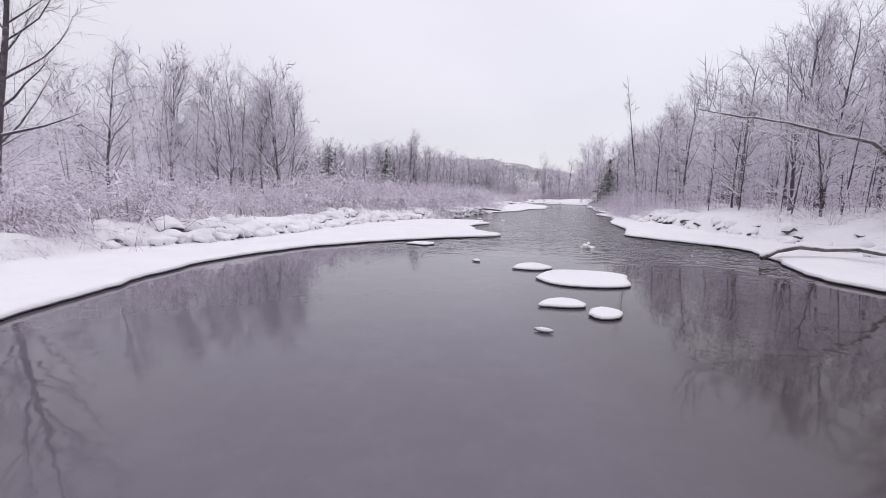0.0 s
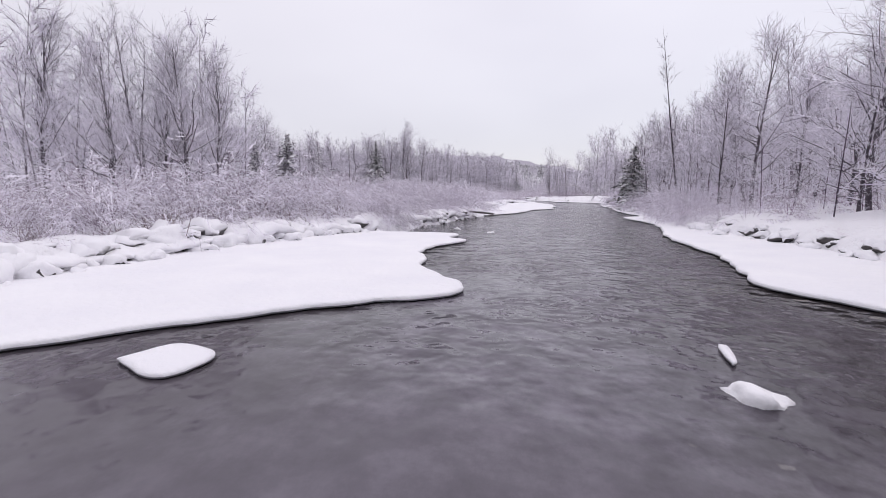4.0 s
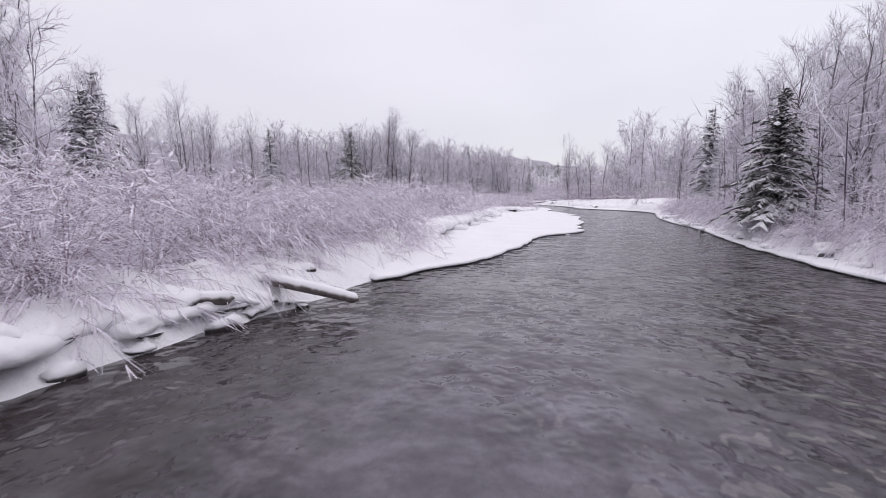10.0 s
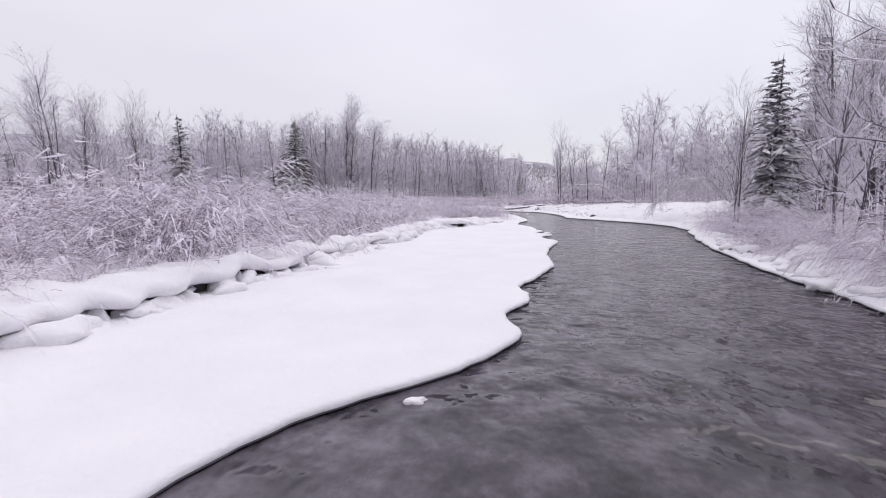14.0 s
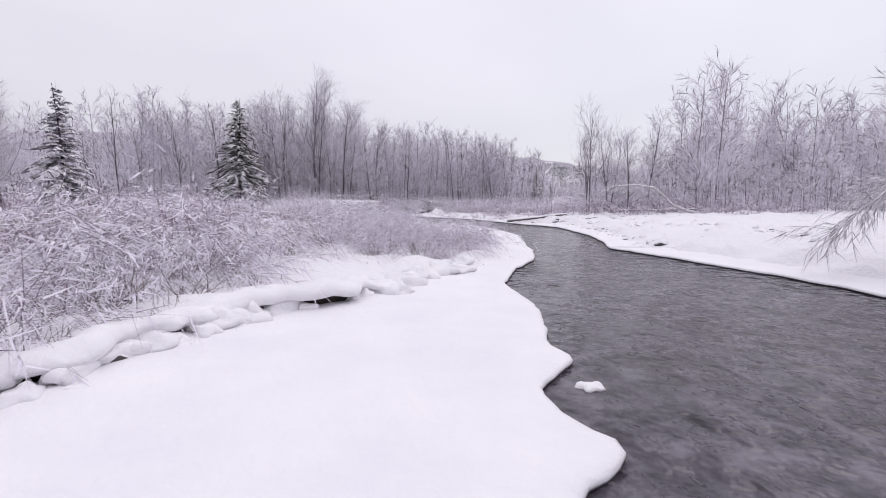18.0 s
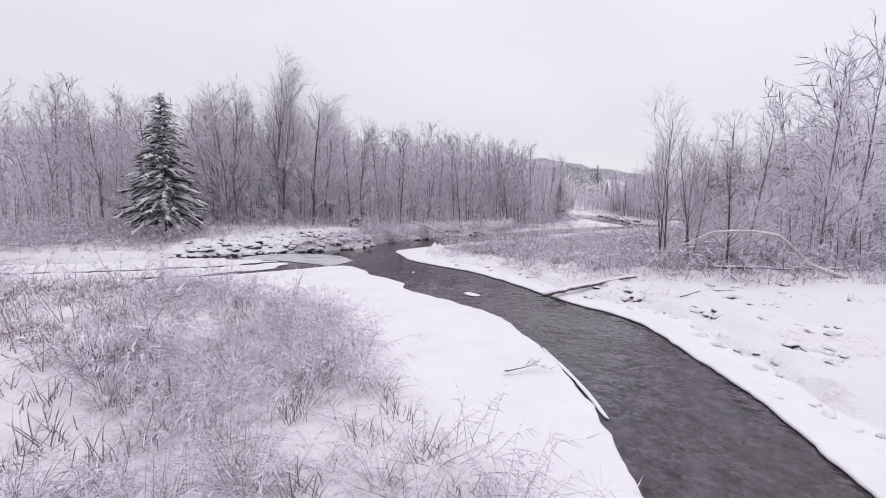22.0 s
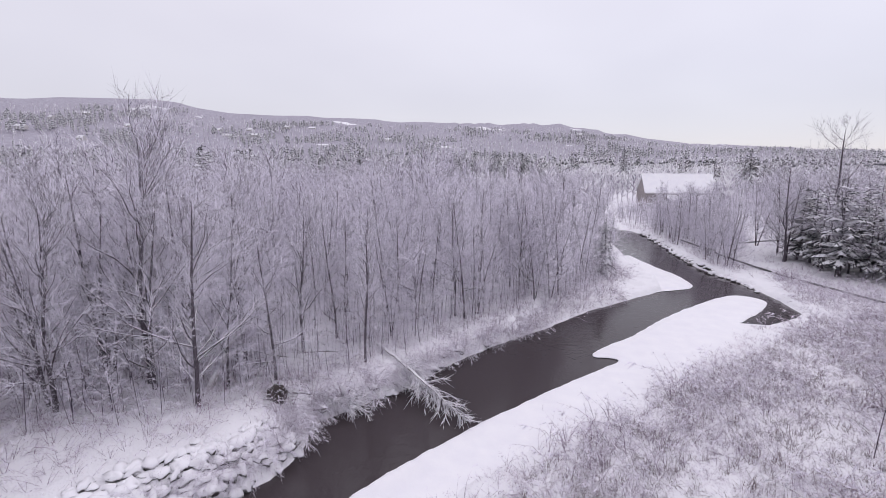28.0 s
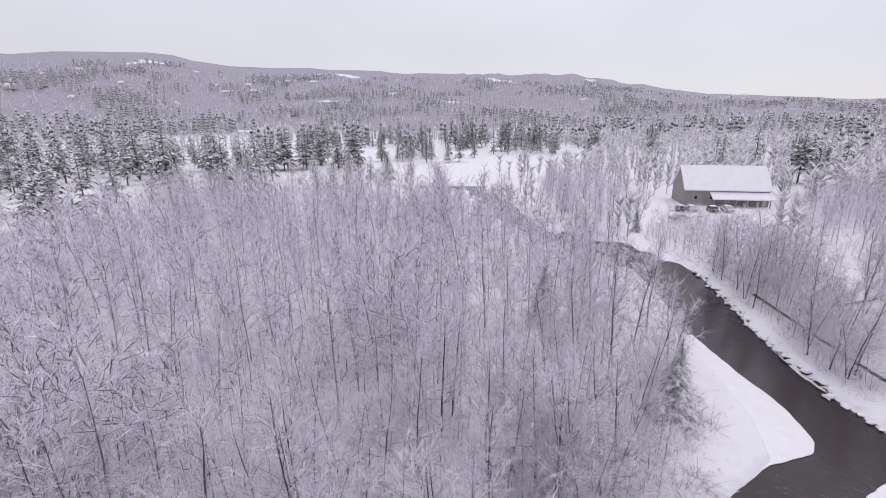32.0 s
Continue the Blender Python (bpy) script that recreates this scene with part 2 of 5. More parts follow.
M_EARTH = plain("wet_earth", (0.03, 0.024, 0.022), (0.09, 0.075, 0.07), 3.0, 0.8)


# ---------------------------------------------------------------- mesh helpers
def mesh_from(name, verts, faces, material, smooth=False, slots=None):
    """A mesh from arrays: verts (n, 3), faces (m, 3) or (m, 4); slots: each face's material, where there are several."""
    verts, faces = np.asarray(verts, np.float32), np.asarray(faces, np.int32)
    me = bpy.data.meshes.new(name)
    k = faces.shape[1]
    me.vertices.add(len(verts))
    me.vertices.foreach_set("co", verts.ravel())
    me.loops.add(faces.size)
    me.loops.foreach_set("vertex_index", faces.ravel())
    me.polygons.add(len(faces))
    me.polygons.foreach_set("loop_start", np.arange(0, faces.size, k, dtype=np.int32))
    me.polygons.foreach_set("loop_total", np.full(len(faces), k, np.int32))
    if smooth:
        me.polygons.foreach_set("use_smooth", np.ones(len(faces), bool))
    for m in (material if isinstance(material, tuple) else (material,)):
        me.materials.append(m)
    if slots is not None:
        me.polygons.foreach_set("material_index", np.asarray(slots, np.int32))
    me.update(calc_edges=True)
    return me


def mesh_bm(name, bm, material, smooth=False):
    me = bpy.data.meshes.new(name)
    bm.normal_update()
    bm.to_mesh(me)
    bm.free()
    me.materials.append(material)
    if smooth:
        for f in me.polygons:
            f.use_smooth = True
    return me


def part(name, bm, material, parent, label="", smooth=False):
    """Links a bmesh, or a ready mesh, as one part under a thing."""
    me = bm if isinstance(bm, bpy.types.Mesh) else mesh_bm(name, bm, material, smooth)
    ob = new(name, me)
    ob.parent = parent
    if label:
        ob["label"] = label
    if name in ("crown", "branch_snow", "stem_clump"):
        ob["kind"] = "stuff"
    return ob


def thing(name, label, category, group="", kind="", at=None):
    ob = new(name)
    ob.empty_display_size = 0.2
    if at is not None:
        ob.matrix_basis = at
    return tagged(ob, label, category, group, kind)


class Tubes:
    """Collects tapered tubes as triangles."""

    def __init__(self):
        self.v, self.f, self.n = [], [], 0

    def add(self, pts, radii, sides=3):
        pts = np.asarray(pts, float)
        m = len(pts)
        d = pts[-1] - pts[0]
        d = d / (np.linalg.norm(d) + 1e-9)
        a = np.cross(d, (0, 0, 1.0))
        if np.linalg.norm(a) < 0.1:
            a = np.cross(d, (1.0, 0, 0))
        a = a / np.linalg.norm(a)
        b = np.cross(d, a)
        ang = np.arange(sides) * (2 * math.pi / sides) + math.pi / 2
        ring = np.cos(ang)[:, None] * a + np.sin(ang)[:, None] * -b
        tip = radii[-1] < 0.002
        rings = m - 1 if tip else m
        for k in range(rings):
            self.v.append(pts[k] + ring * radii[k])
        idx = self.n
        for k in range(rings - 1):
            for s in range(sides):
                p, q = idx + k * sides + s, idx + k * sides + (s + 1) % sides
                self.f.append((p, q, q + sides))
                self.f.append((p, q + sides, p + sides))
        self.n += rings * sides
        if tip:
            self.v.append(pts[-1][None, :])
            for s in range(sides):
                self.f.append((idx + (rings - 1) * sides + s, idx + (rings - 1) * sides + (s + 1) % sides, self.n))
            self.n += 1
        return self

    def blade(self, p, q, w, rng):
        """A fine flat twig from p, w wide, to a point at q."""
        p, q = np.asarray(p, float), np.asarray(q, float)
        s = unit(np.cross(q - p, rng.normal(0, 1, 3))) * w
        self.v.append(np.array((p - s, p + s, q)))
        self.f.append((self.n, self.n + 1, self.n + 2))
        self.n += 3
        return self

    def arrays(self):
        return np.concatenate(self.v), np.array(self.f, np.int32)

    def mesh(self, name, material, smooth=False):
        v, f = self.arrays()
        return mesh_from(name, v, f, material, smooth)


def unit(v):
    v = np.asarray(v, float)
    return v / (np.linalg.norm(v) + 1e-9)


def bent(rng, start, way, length, segs, wob=0.12, lift=0.0):
    """A wandering line from start along way; lift bends it up or, below 0, down."""
    pts, p, d = [np.array(start, float)], np.array(start, float), unit(way)
    for _ in range(segs):
        d = unit(d + rng.normal(0, wob, 3) + np.array((0, 0, lift)))
        p = p + d * (length / segs)
        pts.append(p)
    return pts


def along(pts, u):
    k = min(int(u * (len(pts) - 1)), len(pts) - 2)
    w = u * (len(pts) - 1) - k
    return pts[k] * (1 - w) + pts[k + 1] * w


def side_way(rng, axis, angle):
    """A way that leaves an axis by an angle, to a random side."""
    axis = unit(axis)
    r = unit(np.cross(axis, rng.normal(0, 1, 3)))
    return unit(axis * math.cos(angle) + r * math.sin(angle))


# ---------------------------------------------------------------- plan of the river
# waterlines (edges of the snow-covered ice) and banks (edges of the land), from the start of the reach upwards
WL1 = [(-5, -16), (-5, 0), (-5.2, 5.5), (-5.4, 8.4), (-4.9, 11), (-3.8, 13.1), (-1.5, 15.1), (-.1, 15.8), (.7, 16.2), (1.7, 16.4), (2.2, 17.2),
       (1.5, 18.3), (1.15, 19.3), (1.3, 20.1), (1.2, 20.9), (1.0, 21.5), (1.4, 22.8), (2.5, 24.2), (1.7, 25.1), (2.35, 26.3), (1.5, 27.0), (0.0, 27.3)]
BL1 = [(-8.8, -16), (-8.6, 4), (-8.3, 12), (-6.9, 13.4), (-5.8, 15.8), (-5, 19.3), (-4.2, 22.5), (-3.3, 24.2), (-2.7, 26.4), (-.6, 27.6)]
BL2 = [(.1, 28.2), (.6, 30.8), (1.3, 32.4), (1.9, 34.5), (2.7, 37), (3.6, 38.9), (4.1, 40.6)]
WL2 = [(4.3, 40.6), (5.2, 42), (6.6, 43.4), (7.4, 45.5), (8.0, 46.9), (8.4, 48.2), (8.9, 49.7), (9.9, 51.2), (10.7, 51.7), (11.8, 53.0), (11.4, 53.9),
       (12.1, 55.3), (11.9, 56.2), (13.2, 58.8), (13.3, 61.1), (13.7, 63.1), (14.1, 64.0), (14.55, 65.3), (14.4, 65.9), (14.15, 66.6), (14.25, 67.7), (15.0, 68.5), (14.3, 69.1),
       (14.25, 70.0), (14.95, 70.8), (14.55, 71.6), (14.8, 72.6), (14.7, 73.6), (14.15, 75.9), (14.4, 78.2), (15.5, 81.2), (15.55, 84), (15.6, 88), (15.36, 91.6), (14.58, 95.0), (13.3, 98.6), (11, 100.9),
       (8.4, 103.1), (8.3, 104.7), (6.5, 106.3), (5.5, 106.9), (5.1, 108.4), (3.2, 110.3), (1.6, 109.2), (0.2, 107.6), (-3.3, 104.6), (-9, 101.6), (-18, 99.5)]
BL3 = [(4.4, 42.5), (4.7, 46), (5.0, 50), (5.5, 53), (6.2, 55.5), (6.8, 58.5), (7.3, 62.5), (8.1, 65), (8.5, 68.4), (9.1, 71.8), (10.6, 74), (11.8, 75.5),
       (12.6, 79.2), (14.2, 81), (14.5, 84), (13.6, 88), (10.9, 91.5), (9, 95), (5.6, 100), (1, 103), (-4, 102), (-12, 99.6), (-26, 97.5)]
BLW = [(-26, 105.5), (-14.1, 108), (-12.1, 109.6), (-9.9, 112), (-7, 113.8), (-4.6, 115.5), (-2.2, 117.5), (0, 119.6), (1.1, 121), (1.6, 123.4), (0.9, 125.6),
       (3.2, 128), (6, 131.2), (8.4, 135.4), (11.5, 139.3), (15.5, 143.3), (20.5, 149.4), (27.2, 155.6), (30.5, 158.5), (31.5, 164), (31.0, 172.2), (31, 179.7), (31.5, 190),
       (30.5, 202), (25, 211), (15, 220), (8, 232), (4, 248), (-1, 268), (-9, 282), (-22, 292)]
WR1 = [(9.5, -16), (8.3, 0), (6.9, 6.4), (6.5, 8.2), (7.7, 11.2), (8.3, 12.9), (7.4, 15), (6.6, 17.3), (7.2, 18.5), (8.4, 22), (8.6, 24.2), (9.5, 26.7),
       (10.7, 29.4), (11.7, 33), (11.8, 36.4), (11.95, 37.3), (13.6, 38.2), (14.1, 40.3), (14.2, 42.4), (15.4, 48.2), (16.2, 50.6), (17, 53.3), (17.6, 56), (18.2, 59.5),
       (19.3, 63.6), (20.8, 68), (22.4, 71.6), (22.7, 76.3), (20.4, 81.8), (19, 84.9)]
WR2 = [(19, 84.9), (19.4, 87.6), (19.6, 91.5), (19.1, 96), (18.9, 98.6), (16.4, 101.7), (14.9, 104.5), (12.8, 108), (11.1, 110), (8.2, 112.3), (6.5, 114.3),
       (5.9, 116), (4.6, 118.7), (5.2, 120.3), (6.8, 122.5), (11, 127.4), (16.2, 132.8), (19.8, 136.1), (20.9, 137.3), (20.2, 137.7), (18.6, 137.6), (20, 139.8),
       (22.8, 142.2), (27.7, 148.6), (33, 153.9), (36, 156.5), (38.1, 157.8), (40.1, 156.6), (40.3, 154.8), (37, 150.6), (34, 147.6)]
BR1 = [(12.5, -16), (11, 0), (10.5, 8), (10.6, 13), (10.2, 18), (11, 24), (11.6, 28), (12.4, 33), (13.6, 36), (14.5, 38.4), (14.8, 42), (16, 48), (16.9, 51), (17.8, 54),
       (18.8, 59), (20, 63.5), (21.8, 67.5), (23.5, 71.5), (24.2, 76.5), (22, 81.8), (20.6, 84.9)]
BR2 = [(20.6, 84.9), (20.6, 88), (20.8, 92), (20.5, 97), (20.1, 99.5), (17.4, 102.5), (16, 105.2), (13.8, 109), (12, 111), (9.2, 113.2), (8, 115.2), (7.4, 117.5), (7.6, 119.5),
       (10, 121.5), (14, 125.5), (19, 130), (25, 136), (31, 142.5), (36, 147.2), (41.6, 151), (42.0, 156), (41.6, 162), (39.4, 172), (39.4, 183), (40.2, 190), (40.2, 205),
       (33, 219.5), (27.5, 222.5), (17, 232), (11.5, 252), (7, 274), (-1, 288), (-18, 300)]
RIVER = np.array(BL1 + BL2 + BL3 + BLW + (BR1 + BR2)[::-1], float)


def seg_dist(P, poly, closed=True):
    """Distances of points P (n, 2) from a line."""
    poly = np.asarray(poly, float)
    a, b = (poly, np.roll(poly, -1, 0)) if closed else (poly[:-1], poly[1:])
    best = np.full(len(P), 1e18)
    for p, q in zip(a, b):
        d = q - p
        u = np.clip(((P - p) @ d) / (d @ d + 1e-12), 0, 1)
        best = np.minimum(best, ((P - p - u[:, None] * d) ** 2).sum(1))
    return np.sqrt(best)


def inside(P, poly):
    poly = np.asarray(poly, float)
    r = np.zeros(len(P), bool)
    for p, q in zip(poly, np.roll(poly, -1, 0)):
        if p[1] == q[1]:
            continue
        c = (P[:, 1] < p[1]) != (P[:, 1] < q[1])
        r ^= c & (P[:, 0] < p[0] + (P[:, 1] - p[1]) * (q[0] - p[0]) / (q[1] - p[1]))
    return r


def noise2(P, scale, seed=0.0):
    return np.array([noise.noise((x * scale + seed, y * scale - seed, seed)) for x, y in P])


def land(P):
    """The height of the land, without its small lumps."""
    P = np.asarray(P, float)
    d = seg_dist(P, RIVER)
    ins = inside(P, RIVER)
    x, y = P[:, 0], P[:, 1]
    h = np.where(ins, -0.08 - 0.5 * np.clip(d / 1.5, 0, 1), 0.0)
    rise = 0.32 * np.clip(d / 0.35, 0, 1) + 0.45 * (1 - np.exp(-d / 2.2)) + 0.35 * (1 - np.exp(-d / 14.0))
    wood = np.clip((y - 112) / 8, 0, 1) * np.clip((28 - x) / 10 + 0.6, 0, 1)
    left = x < np.interp(y, [0, 100, 140, 200, 260], [4, 5, 12, 36, 8])
    rise = rise + np.where(left, wood * 0.9 * (1 - np.exp(-d / 1.2)), 0)
    flat = (~left) & (y > 60) & (y < 150)
    rise = np.where(flat, 0.10 * np.clip(d / 0.3, 0, 1) + 0.35 * (1 - np.exp(-d / 4)) + 0.35 * (1 - np.exp(-d / 14)), rise)
    far = np.clip((np.hypot(x - 10, y - 120) - 130) / 400, 0, 1)
    rise = rise + 3.0 * far ** 2
    r = np.hypot(x - 10, y - 120)
    az = np.degrees(np.arctan2(x - 10, y - 120))
    top = np.interp(az, [-180, -90, -60, -52, -39, -36, -33, -21, -7.6, 6, 18, 28, 35, 45, 90, 180],
                    [60, 140, 178, 194, 224, 212, 184, 180, 166, 158, 82, 60, 46, 40, 40, 40])
    t = np.clip((r - 480) / 1700, 0, 1)
    rise = rise + top * (t * t * (3 - 2 * t)) * np.clip(1 + 0.0 * r, 0, 1)
    return np.where(ins, h, rise)


def height_at(x, y):
    return float(land(np.array([(x, y)]))[0])


def graded(a, b, step, out_a, out_b, grow=1.12):
    c = list(np.arange(a, b + 1e-6, step))
    s, v = step, a
    while v > out_a:
        s = min(s * grow, 90)
        v -= s
        c.insert(0, v)
    s, v = step, b
    while v < out_b:
        s = min(s * grow, 90)
        v += s
        c.append(v)
    return np.array(c)


def build_ground():
    gx = graded(-16, 46, 0.4, -2600, 2600)
    gy = graded(-6, 165, 0.4, -700, 3300)
    X, Y = np.meshgrid(gx, gy)
    P = np.stack([X.ravel(), Y.ravel()], 1)
    h = land(P)
    d = seg_dist(P, RIVER)
    ins = inside(P, RIVER)
    near = (np.abs(P[:, 0]) < 120) & (P[:, 1] > -40) & (P[:, 1] < 330)
    lump = np.zeros(len(P))
    lump[near] = noise2(P[near], 0.5, 3.1) * 0.12 + (noise2(P[near], 1.0, 7.7) * 0.26 + np.abs(noise2(P[near], 0.8, 2.2)) * 0.22) * np.clip(1.5 - d[near] / 3, 0.3, 1.2)
    bar = near & (P[:, 0] > 16) & (P[:, 1] > 76) & (P[:, 1] < 115)
    lump[bar] += (np.abs(noise2(P[bar], 0.8, 5.0)) * 0.34 + np.abs(noise2(P[bar], 1.3, 9.0)) * 0.2) * np.clip(d[bar] / 0.8, 0, 1)
    far = ~near
    lump[far] = noise2(P[far], 0.02, 1.3) * np.clip((d[far] - 200) / 60, 0, 14)
    h = h + np.where(ins, 0, lump * np.clip(d / 0.4, 0, 1))
    h = np.where(ins, h, np.maximum(h, 0.03 + 0.1 * np.clip(d / 0.3, 0, 1)))
    nx, ny = len(gx), len(gy)
    i = np.arange(nx * ny).reshape(ny, nx)
    f = np.stack([i[:-1, :-1], i[:-1, 1:], i[1:, 1:], i[1:, :-1]], -1).reshape(-1, 4)
    ob = new("ground", mesh_from("ground", np.column_stack([P, h]), f, M_GROUND, True))
    return tagged(ob, "snow-covered flood plain and wooded hills beyond", "ground", kind="structure")


ground = build_ground()

bm = bmesh.new()
for co in ((-70, -60, 0), (120, -60, 0), (120, 330, 0), (-70, 330, 0)):
    bm.verts.new(co)
bm.faces.new(bm.verts)
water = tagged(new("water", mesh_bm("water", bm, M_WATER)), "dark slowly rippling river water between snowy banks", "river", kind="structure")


# ---------------------------------------------------------------- snow-covered ice along the banks
def resample(pts, step, wob=0.0, seed=0.0):
    """The line through pts at even steps, rounded and made uneven."""
    pts = np.array(pts, float)
    for _ in range(2):
        q = [pts[0]]
        for a, b in zip(pts[:-1], pts[1:]):
            q += [a * 0.78 + b * 0.22, a * 0.22 + b * 0.78]
        pts = np.array(q + [pts[-1]])
    s = np.concatenate([[0], np.cumsum(np.hypot(*np.diff(pts, axis=0).T))])
    u = np.linspace(0, s[-1], max(int(s[-1] / step), 2))
    r = np.column_stack([np.interp(u, s, pts[:, 0]), np.interp(u, s, pts[:, 1])])
    if wob:
        t = np.gradient(r, axis=0)
        n = np.column_stack([-t[:, 1], t[:, 0]]) / (np.hypot(*t.T)[:, None] + 1e-9)
        k = np.array([noise.noise((v * 0.8 + seed, seed, 0.3)) * 1.3 + 0.7 * noise.noise((v * 2.3, seed, 5.1)) + 0.25 * noise.noise((v * 6.5, seed, 9.1)) for v in u])
        k[:2] = k[-2:] = 0
        r = r + n * (k * wob)[:, None]
    return r


def ice_sheet(name, edge, back, label, top=0.10, lift=0.018, material=None, grid=0.55, swell=0.05, seed=1.0, category="ice shelf"):
    """A sheet of ice under snow: a rounded, slightly overhanging edge towards the water, and its back under the bank's snow."""
    from mathutils.geometry import delaunay_2d_cdt
    out = np.vstack([edge, back]) if len(back) else np.asarray(edge)
    n, ne = len(out), len(edge)
    rng = np.random.default_rng(int(seed * 100))
    lo, hi = out.min(0), out.max(0)
    gx, gy = np.meshgrid(np.arange(lo[0], hi[0], grid), np.arange(lo[1], hi[1], grid))
    g = np.column_stack([gx.ravel(), gy.ravel()]) + rng.uniform(-0.2, 0.2, (gx.size, 2)) * grid
    g = g[inside(g, out)]
    g = g[seg_dist(g, out) > 0.25]
    t = np.gradient(edge, axis=0)
    nn = np.column_stack([-t[:, 1], t[:, 0]]) / (np.hypot(*t.T)[:, None] + 1e-9)
    rings = []
    for off in (0.05, 0.14):
        for sgn in (1, -1):
            q = edge + nn * off * sgn
            ok = inside(q, out)
            ok[ok] = seg_dist(q[ok], edge, False) > off * 0.85
            rings.append(q[ok])
    pts = np.vstack([out, *rings, g])
    res = delaunay_2d_cdt([Vector(p) for p in pts], [(k, (k + 1) % n) for k in range(n)], [], 1, 1e-5)
    v2 = np.array([p[:] for p in res[0]])
    tri = np.array([f for f in res[2] if len(f) == 3])
    d = seg_dist(v2, edge, len(back) == 0)
    z = lift + (top - lift) * np.sqrt(np.clip(0.45 + d / 0.13, 0, 1)) + swell * (1 - np.exp(-d / 1.5)) + (noise2(v2, 0.7, seed) * 0.045 + noise2(v2, 1.7, seed + 3) * 0.04 * np.clip(d / 1.2, 0, 1)) * np.clip(d / 0.6, 0, 1)
    if len(back):
        z = lift + (z - lift) * np.clip(0.55 + seg_dist(v2, back, False) / 1.2, 0.1, 1)
    m = len(v2)
    a, b, c = v2[tri[:, 0]], v2[tri[:, 1]], v2[tri[:, 2]]
    flip = ((b - a)[:, 0] * (c - a)[:, 1] - (b - a)[:, 1] * (c - a)[:, 0]) < 0
    tri[flip] = tri[flip][:, ::-1]
    e = np.vstack([tri[:, [0, 1]], tri[:, [1, 2]], tri[:, [2, 0]]])
    seen = set(map(tuple, e.tolist()))
    rim = np.array([p for p in e.tolist() if (p[1], p[0]) not in seen])
    mid = lift + min(0.02, (top - lift) * 0.3)

    def wall(lo, hi):
        return np.vstack([np.column_stack([rim[:, 0] + hi, rim[:, 0] + lo, rim[:, 1] + lo]), np.column_stack([rim[:, 0] + hi, rim[:, 1] + lo, rim[:, 1] + hi])])

    flat2 = [np.column_stack([v2, np.full(m, h)]) for h in (lift, mid)]
    t = thing(name, label, category, "ice along the river")
    part("ice", mesh_from("ice", np.vstack(flat2), np.vstack([tri[:, ::-1], wall(0, m)]), M_SLAB if material is None else material), None, t, "grey slab of river ice")
    verts = np.vstack([flat2[1], np.column_stack([v2, z])])
    part("snow_cover", mesh_from("snow_cover", verts, np.vstack([tri + m, wall(0, m)]), material or M_SNOW, True), None, t)
    return t


def back_line(pts, dx, dy=0.0):
    return np.array([(x + dx, y + dy) for x, y in pts][::-1], float)


ice_sheet("ice_shelf", resample(WL1, 0.22, 0.10, 2.0), back_line(BL1, -1.3), "wide flat snow-covered ice shelf with a scalloped edge", seed=2.0)
ice_sheet("ice_shelf", resample(WL2, 0.22, 0.10, 4.0), back_line(BL3, -1.5), "long snow-covered ice shelf on the inside of the bend", seed=4.0)
ice_sheet("ice_shelf", resample(WR1, 0.22, 0.12, 6.0), back_line(BR1, 1.3), "narrow snow-covered ice shelf below a brushy bank", seed=6.0)
ice_sheet("ice_shelf", resample(WR2, 0.25, 0.08, 8.0), back_line(BR2[:19], 2.0, 0.0), "snow-covered gravel bar with a smooth icy edge", seed=8.0)
ice_sheet("ice_shelf", resample([(28.5, 157.0), (31.5, 158.7), (34.3, 159.8), (35, 162), (34.9, 166), (33.2, 172.2), (31.8, 179.7)], 0.3, 0.08, 9.0),
          np.array([(28, 178), (28, 170), (28, 160)], float), "small snow-covered bar on the far bend", seed=9.0)


def ring_sheet(name, pts, label, **kw):
    pts = np.array(pts + [pts[0]], float)
    e = resample(pts, kw.pop("step", 0.2), kw.pop("wob", 0.08), kw.get("seed", 1.0))[:-1]
    return ice_sheet(name, e, np.zeros((0, 2)), label, **kw)


ring_sheet("ice_sheet", [(-1.2, 110.6), (-0.9, 109.4), (-1.3, 108.1), (-3.9, 105.3), (-9.2, 102.2), (-16, 100.4), (-16.5, 102.4), (-10, 105.0), (-5.5, 107.4), (-3, 109.6)],
           "snow-covered plate of ice along a dark crack", seed=11.0, wob=0.42)
ring_sheet("ice_sheet", [(-2.2, 111.2), (-3.6, 109.9), (-6, 107.8), (-10.4, 105.5), (-17, 103), (-24, 101.2), (-24, 105), (-15, 107.3), (-12.3, 109.0), (-9.8, 111.3), (-6, 111.6)],
           "broken snow-covered sheet of ice below the stony bank", seed=13.0, wob=0.45)
ring_sheet("thin_ice", [(2.8, 112.9), (1.6, 114.6), (.4, 115.6), (-1.9, 116), (-4.5, 115.2), (-6.1, 113), (-5.3, 111.9), (-1.9, 111.7), (.8, 110.7), (2.1, 109.8)],
           "grey thin ice with little snow in a still corner", top=0.05, lift=0.012, material=M_ICE, swell=0.0, seed=12.0, category="ice")


